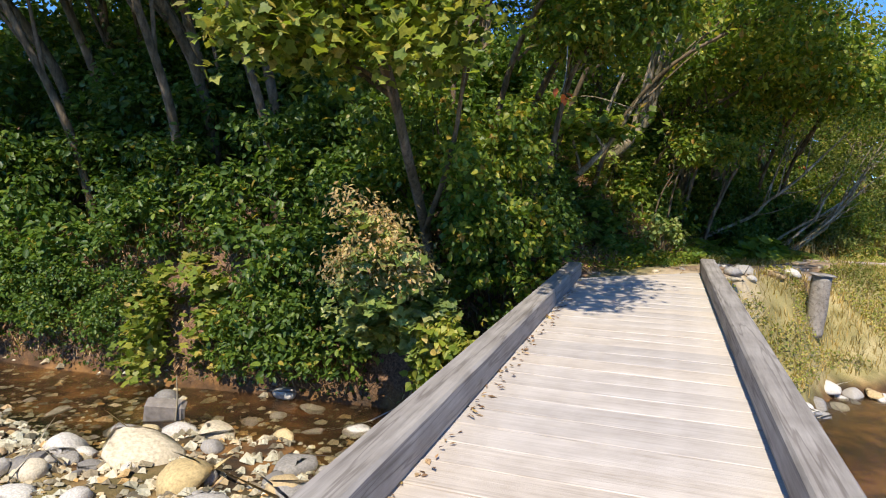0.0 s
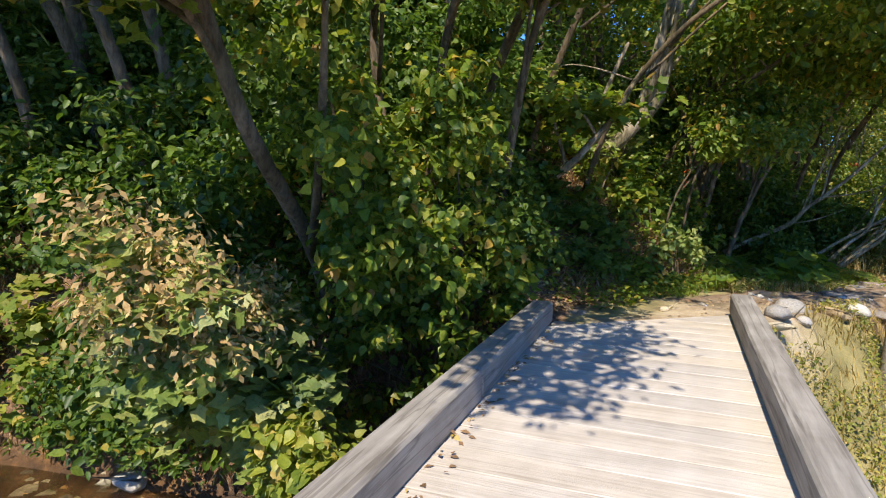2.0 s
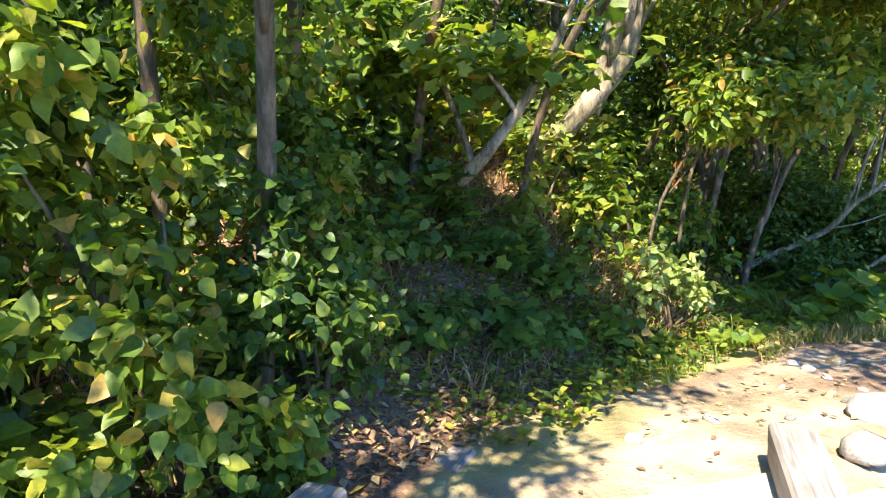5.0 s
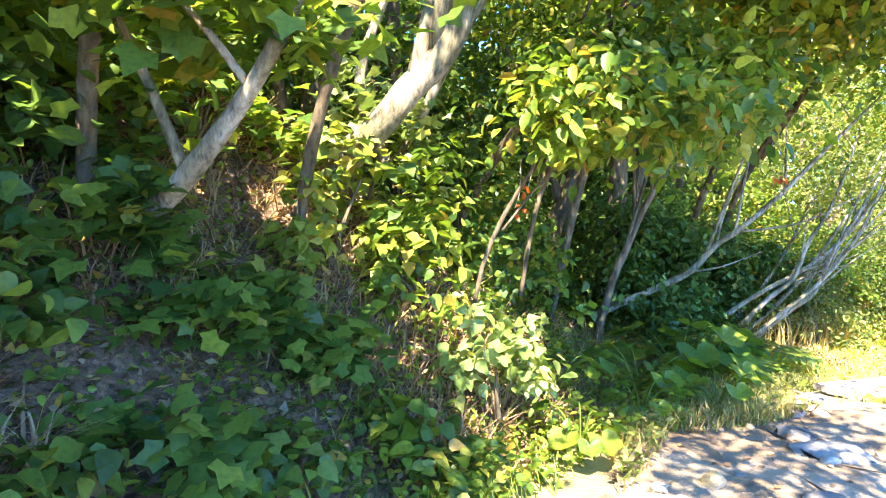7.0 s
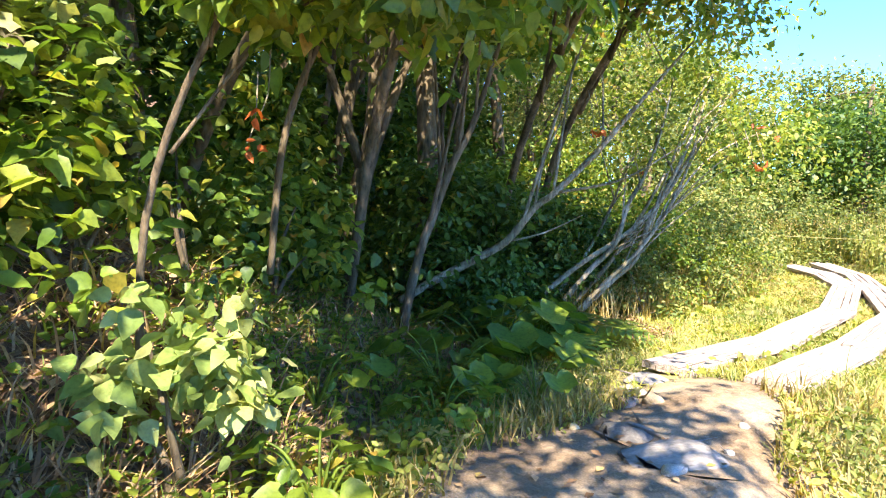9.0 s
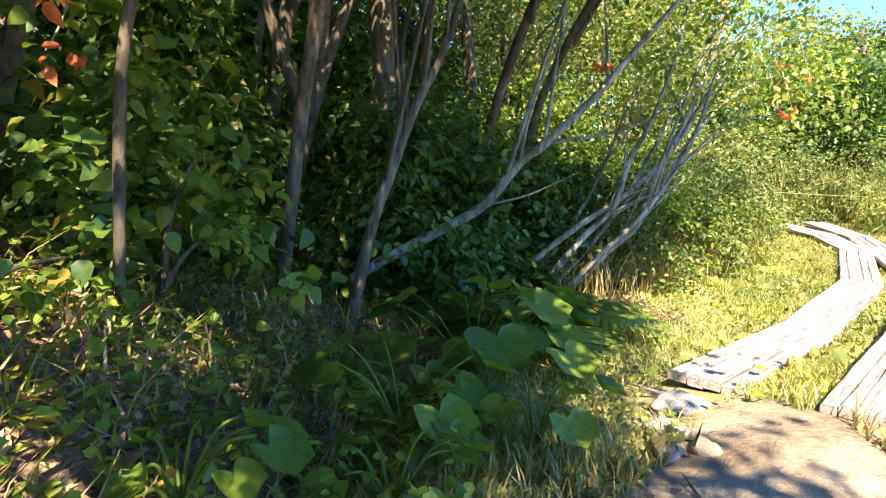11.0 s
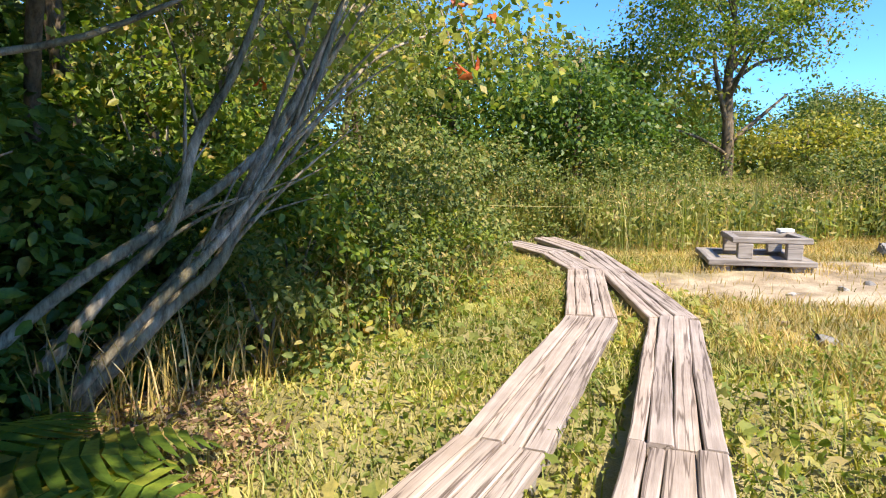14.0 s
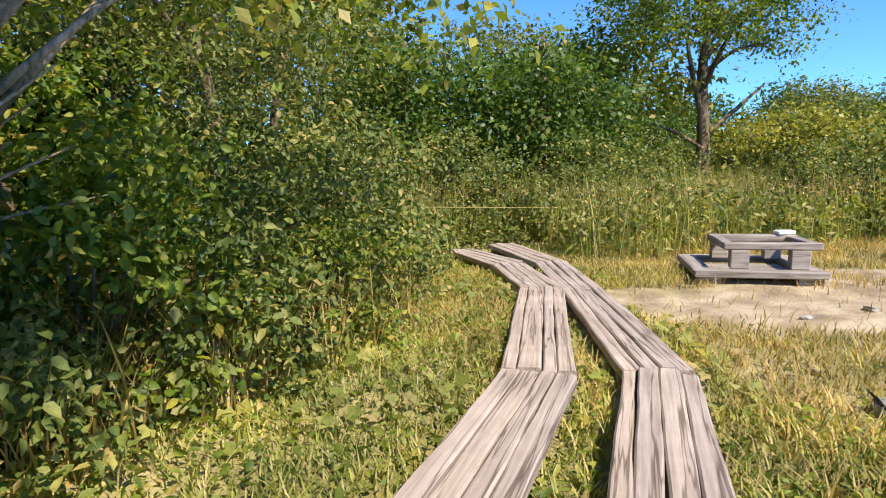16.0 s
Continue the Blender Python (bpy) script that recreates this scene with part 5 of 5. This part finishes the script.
tube_part("stick", [(-5.9, 5.5, -2.05), (-5.86, 5.52, -1.7), (-5.88, 5.55, -1.35)], [0.014, 0.012, 0.006], DEAD, None, 6)
tagged(bpy.data.objects["stick"], "bleached stick upright beside the block", "stick")
for i, (x, y, r) in enumerate(((14.0, 18.1, 0.22), (14.5, 17.9, 0.18), (13.6, 17.2, 0.1), (14.9, 18.4, 0.2))):
    stone(x, y, r, "pale rock at the edge of the weeds", group="meadow rocks", stretch=1.5, kind=i)


# ---- post by the bridge ----
def build_post():
    x, y = 2.64, 10.48
    p = thing("wooden_post", pose(x, y, gz(x, y) - 0.1, 0, 5, 0), "cracked grey wooden post on the bank", "post")
    top = -0.15 - gz(x, y) + 0.1
    tube_part("shaft", [(0, 0, 0), (0, 0, top * 0.5), (0, 0, top)], [0.15, 0.145, 0.145], BEAM, p, 14)
    tube_part("cap", [(0, 0, top - 0.005), (0, 0, top + 0.015), (0, 0, top + 0.03)], [0.152, 0.19, 0.18], BEAM, p, 14)


build_post()


# ---- bench frame in the meadow ----
def build_bench():
    fl, fr = Vector((10.3, 18.55)), Vector((11.2, 17.68))
    d = fr - fl
    w, turn = d.length, math.degrees(math.atan2(d.y, d.x))
    z = gz(10.9, 18.3) - 0.07
    b = thing("bench_frame", pose(fl.x, fl.y, z, 0, 0, turn), "square weathered timber bench frame with a raised inner rail", "bench")

    def beam(name, x0, y0, x1, y1, z0, h, t, label=""):
        L = math.hypot(x1 - x0, y1 - y0)
        V, F = box_geo(L, t, h, 0.01, 0.002)
        o = part(name, (V, F), GREY_WOOD, b, label)
        o.matrix_basis = pose((x0 + x1) / 2, (y0 + y1) / 2, z0 + h / 2, 0, 0, math.degrees(math.atan2(y1 - y0, x1 - x0)))

    D = 1.2
    beam("base_plank", 0, 0.09, w, 0.09, 0.13, 0.07, 0.19)
    beam("base_plank", 0, D, w, D, 0.13, 0.07, 0.19)
    beam("base_plank", 0.1, 0.2, 0.1, D - 0.1, 0.132, 0.07, 0.19)
    beam("base_plank", w - 0.1, 0.2, w - 0.1, D - 0.1, 0.132, 0.07, 0.19)
    for x, y in ((0.15, 0.12), (w - 0.15, 0.12), (0.15, D - 0.05), (w - 0.15, D - 0.05)):
        beam("footing", x - 0.12, y, x + 0.12, y, -0.05, 0.2, 0.16)
    beam("inner_board", 0.22, 0.6, w - 0.2, 0.6, 0.10, 0.04, 0.75, "pale inner floor board")
    x0, x1, y0, y1 = 0.3, w - 0.02, 0.22, 1.0
    for x, y in ((x0 + 0.16, y0), (x1 - 0.2, y0), (x0 + 0.12, y1), (x1 - 0.25, y1)):
        beam("post", x - 0.09, y, x + 0.09, y, 0.2, 0.2, 0.13)
    beam("rail", x0, y0, x1, y0, 0.4, 0.075, 0.13)
    beam("rail", x0, y1, x1, y1, 0.4, 0.075, 0.13)
    beam("rail", x0 + 0.06, y0 + 0.07, x0 + 0.06, y1 - 0.07, 0.398, 0.075, 0.11)
    beam("rail", x1 - 0.06, y0 + 0.07, x1 - 0.06, y1 - 0.07, 0.398, 0.075, 0.11)
    m = b.matrix_basis @ pose(x1 - 0.12, y1, 0.475, 0, 0, 12)
    V, F = box_geo(0.2, 0.13, 0.05, 0.012)
    V[:, 2] += 0.026
    o = part("white_box", (V, F), WHITE)
    o.matrix_basis = m
    tagged(o, "small white plastic box lying on the bench rail", "box")


build_bench()


# ---- big-leaved plants and ferns in the shade ----
def burdock(x, y, s, leaves=9):
    p = thing("burdock_plant", pose(x, y, gz(x, y)), "broad-leaved burdock plant in the shade", "plant", "burdock plants")
    for i in range(leaves):
        a = i * 2.4 + RNG.random()
        r, h = s * (0.25 + 0.5 * RNG.random()), s * (0.35 + 0.45 * RNG.random())
        tip = Vector((math.cos(a) * r, math.sin(a) * r, h))
        tube_part("stalk", [(0, 0, 0), tip * 0.55 + Vector((0, 0, 0.08)), tip], [0.009, 0.007, 0.005], GREEN, p, 5)
        L = s * (0.32 + 0.2 * RNG.random())
        f = Vector((math.cos(a), math.sin(a), -0.45)).normalized()
        sd = Vector((-math.sin(a), math.cos(a), 0))
        up = sd.cross(f) * -1
        V, F = [tuple(tip)], []
        N = 16
        for j in range(N):
            b = 2 * math.pi * j / N
            rad = (0.5 + 0.13 * math.cos(b) - 0.22 * max(0, -math.cos(b)) ** 6 * 1.5) * (1 + 0.07 * math.sin(b * 7 + i))
            q = tip + f * (math.cos(b) * rad * L + 0.32 * L) + sd * math.sin(b) * rad * L + up * (0.05 * L * math.sin(3 * b) + 0.1 * L * abs(math.sin(b)))
            V.append(tuple(q))
        c = tip + f * 0.34 * L - up * 0.03
        V[0] = tuple(c)
        F = [(0, 1 + j, 1 + (j + 1) % N) for j in range(N)]
        part("leaf", (np.array(V), F), DARK if i % 2 else GREEN, p, "", True)


def fern(x, y, s, fronds=8):
    p = thing("fern", pose(x, y, gz(x, y)), "green fern with arching fronds on the shaded bank", "fern", "ferns")
    for i in range(fronds):
        a = i * 6.283 / fronds + RNG.random() * 0.5
        V, F = [], []
        K = 16
        for k in range(1, K):
            u = k / K
            c = Vector((math.cos(a), math.sin(a), 0)) * (s * u * 0.9) + Vector((0, 0, s * (0.85 * u - 0.75 * u * u)))
            w = s * 0.26 * math.sin(math.pi * min(1, u * 0.9 + 0.1)) + 0.01
            sd = Vector((-math.sin(a), math.cos(a), 0))
            f = Vector((math.cos(a), math.sin(a), 0.85 - 1.5 * u)).normalized()
            st = s / K * 0.42
            for sg in (-1, 1):
                o = len(V)
                V += [tuple(c - f * st), tuple(c + f * st), tuple(c + f * st * 1.8 + sd * sg * w - Vector((0, 0, 0.12 * w))), tuple(c + sd * sg * w * 0.7 - Vector((0, 0, 0.06 * w)))]
                F.append((o, o + 1, o + 2, o + 3))
        part("frond", (np.array(V), F), GREEN, p)


for x, y, s in ((2.05, 14.95, 0.85), (2.4, 15.15, 0.7), (1.5, 13.9, 0.6), (2.55, 15.4, 0.6), (0.7, 12.9, 0.4), (1.4, 13.2, 0.45), (2.15, 13.75, 0.45), (0.84, 11.88, 0.42), (1.6, 14.5, 0.6)):
    burdock(x, y, s)
for x, y, s in ((2.8, 15.75, 1.15), (3.15, 15.95, 0.95), (2.35, 15.9, 1.0), (3.35, 16.15, 0.55), (2.5, 15.5, 0.7), (1.75, 14.1, 0.5), (1.2, 14.3, 0.45), (2.95, 16.0, 0.55)):
    fern(x, y, s)

# red leaves hanging from branches
for x, y, z, s in ((-0.6, 4.3, 2.02, 0.12), (3.3, 16.1, 1.75, 0.11), (3.4, 16.15, 1.72, 0.11), (4.6, 17.9, 1.35, 0.1), (5.84, 17.0, 1.4, 0.12), (5.75, 17.1, 1.42, 0.1), (5.9, 17.4, 1.9, 0.12), (0.4, 13.1, 1.5, 0.12), (0.3, 13.2, 1.35, 0.12), (6.0, 17.0, 1.75, 0.1)):
    sp = thing("red_leaf_sprig", pose(x, y, z), "sprig of orange-red autumn leaves", "leaf", "red leaf sprigs")
    P = RNG.normal(size=(5, 3)) * 0.03
    part("leaves", leaf_geo(P, s * 0.75, 0.2, 0.6, 0.5, True), RED, sp)
    tube_part("twig", [(0, 0, 0), (0.03, 0.1, 0.15), (0.02, 0.25, 0.45)], [0.003, 0.004, 0.006], DEAD, sp, 5)

# rope strung in front of the weeds
tube_part("rope", [(9.0, 22.6, gz(9, 22.6) + 0.75), (12.5, 21.5, gz(12.5, 21.5) + 0.62), (17.5, 19.4, gz(17.5, 19.4) + 0.7)], [0.005, 0.005, 0.005], ROPE, None, 6)
tagged(bpy.data.objects["rope"], "thin yellowed rope strung along the weeds", "rope")
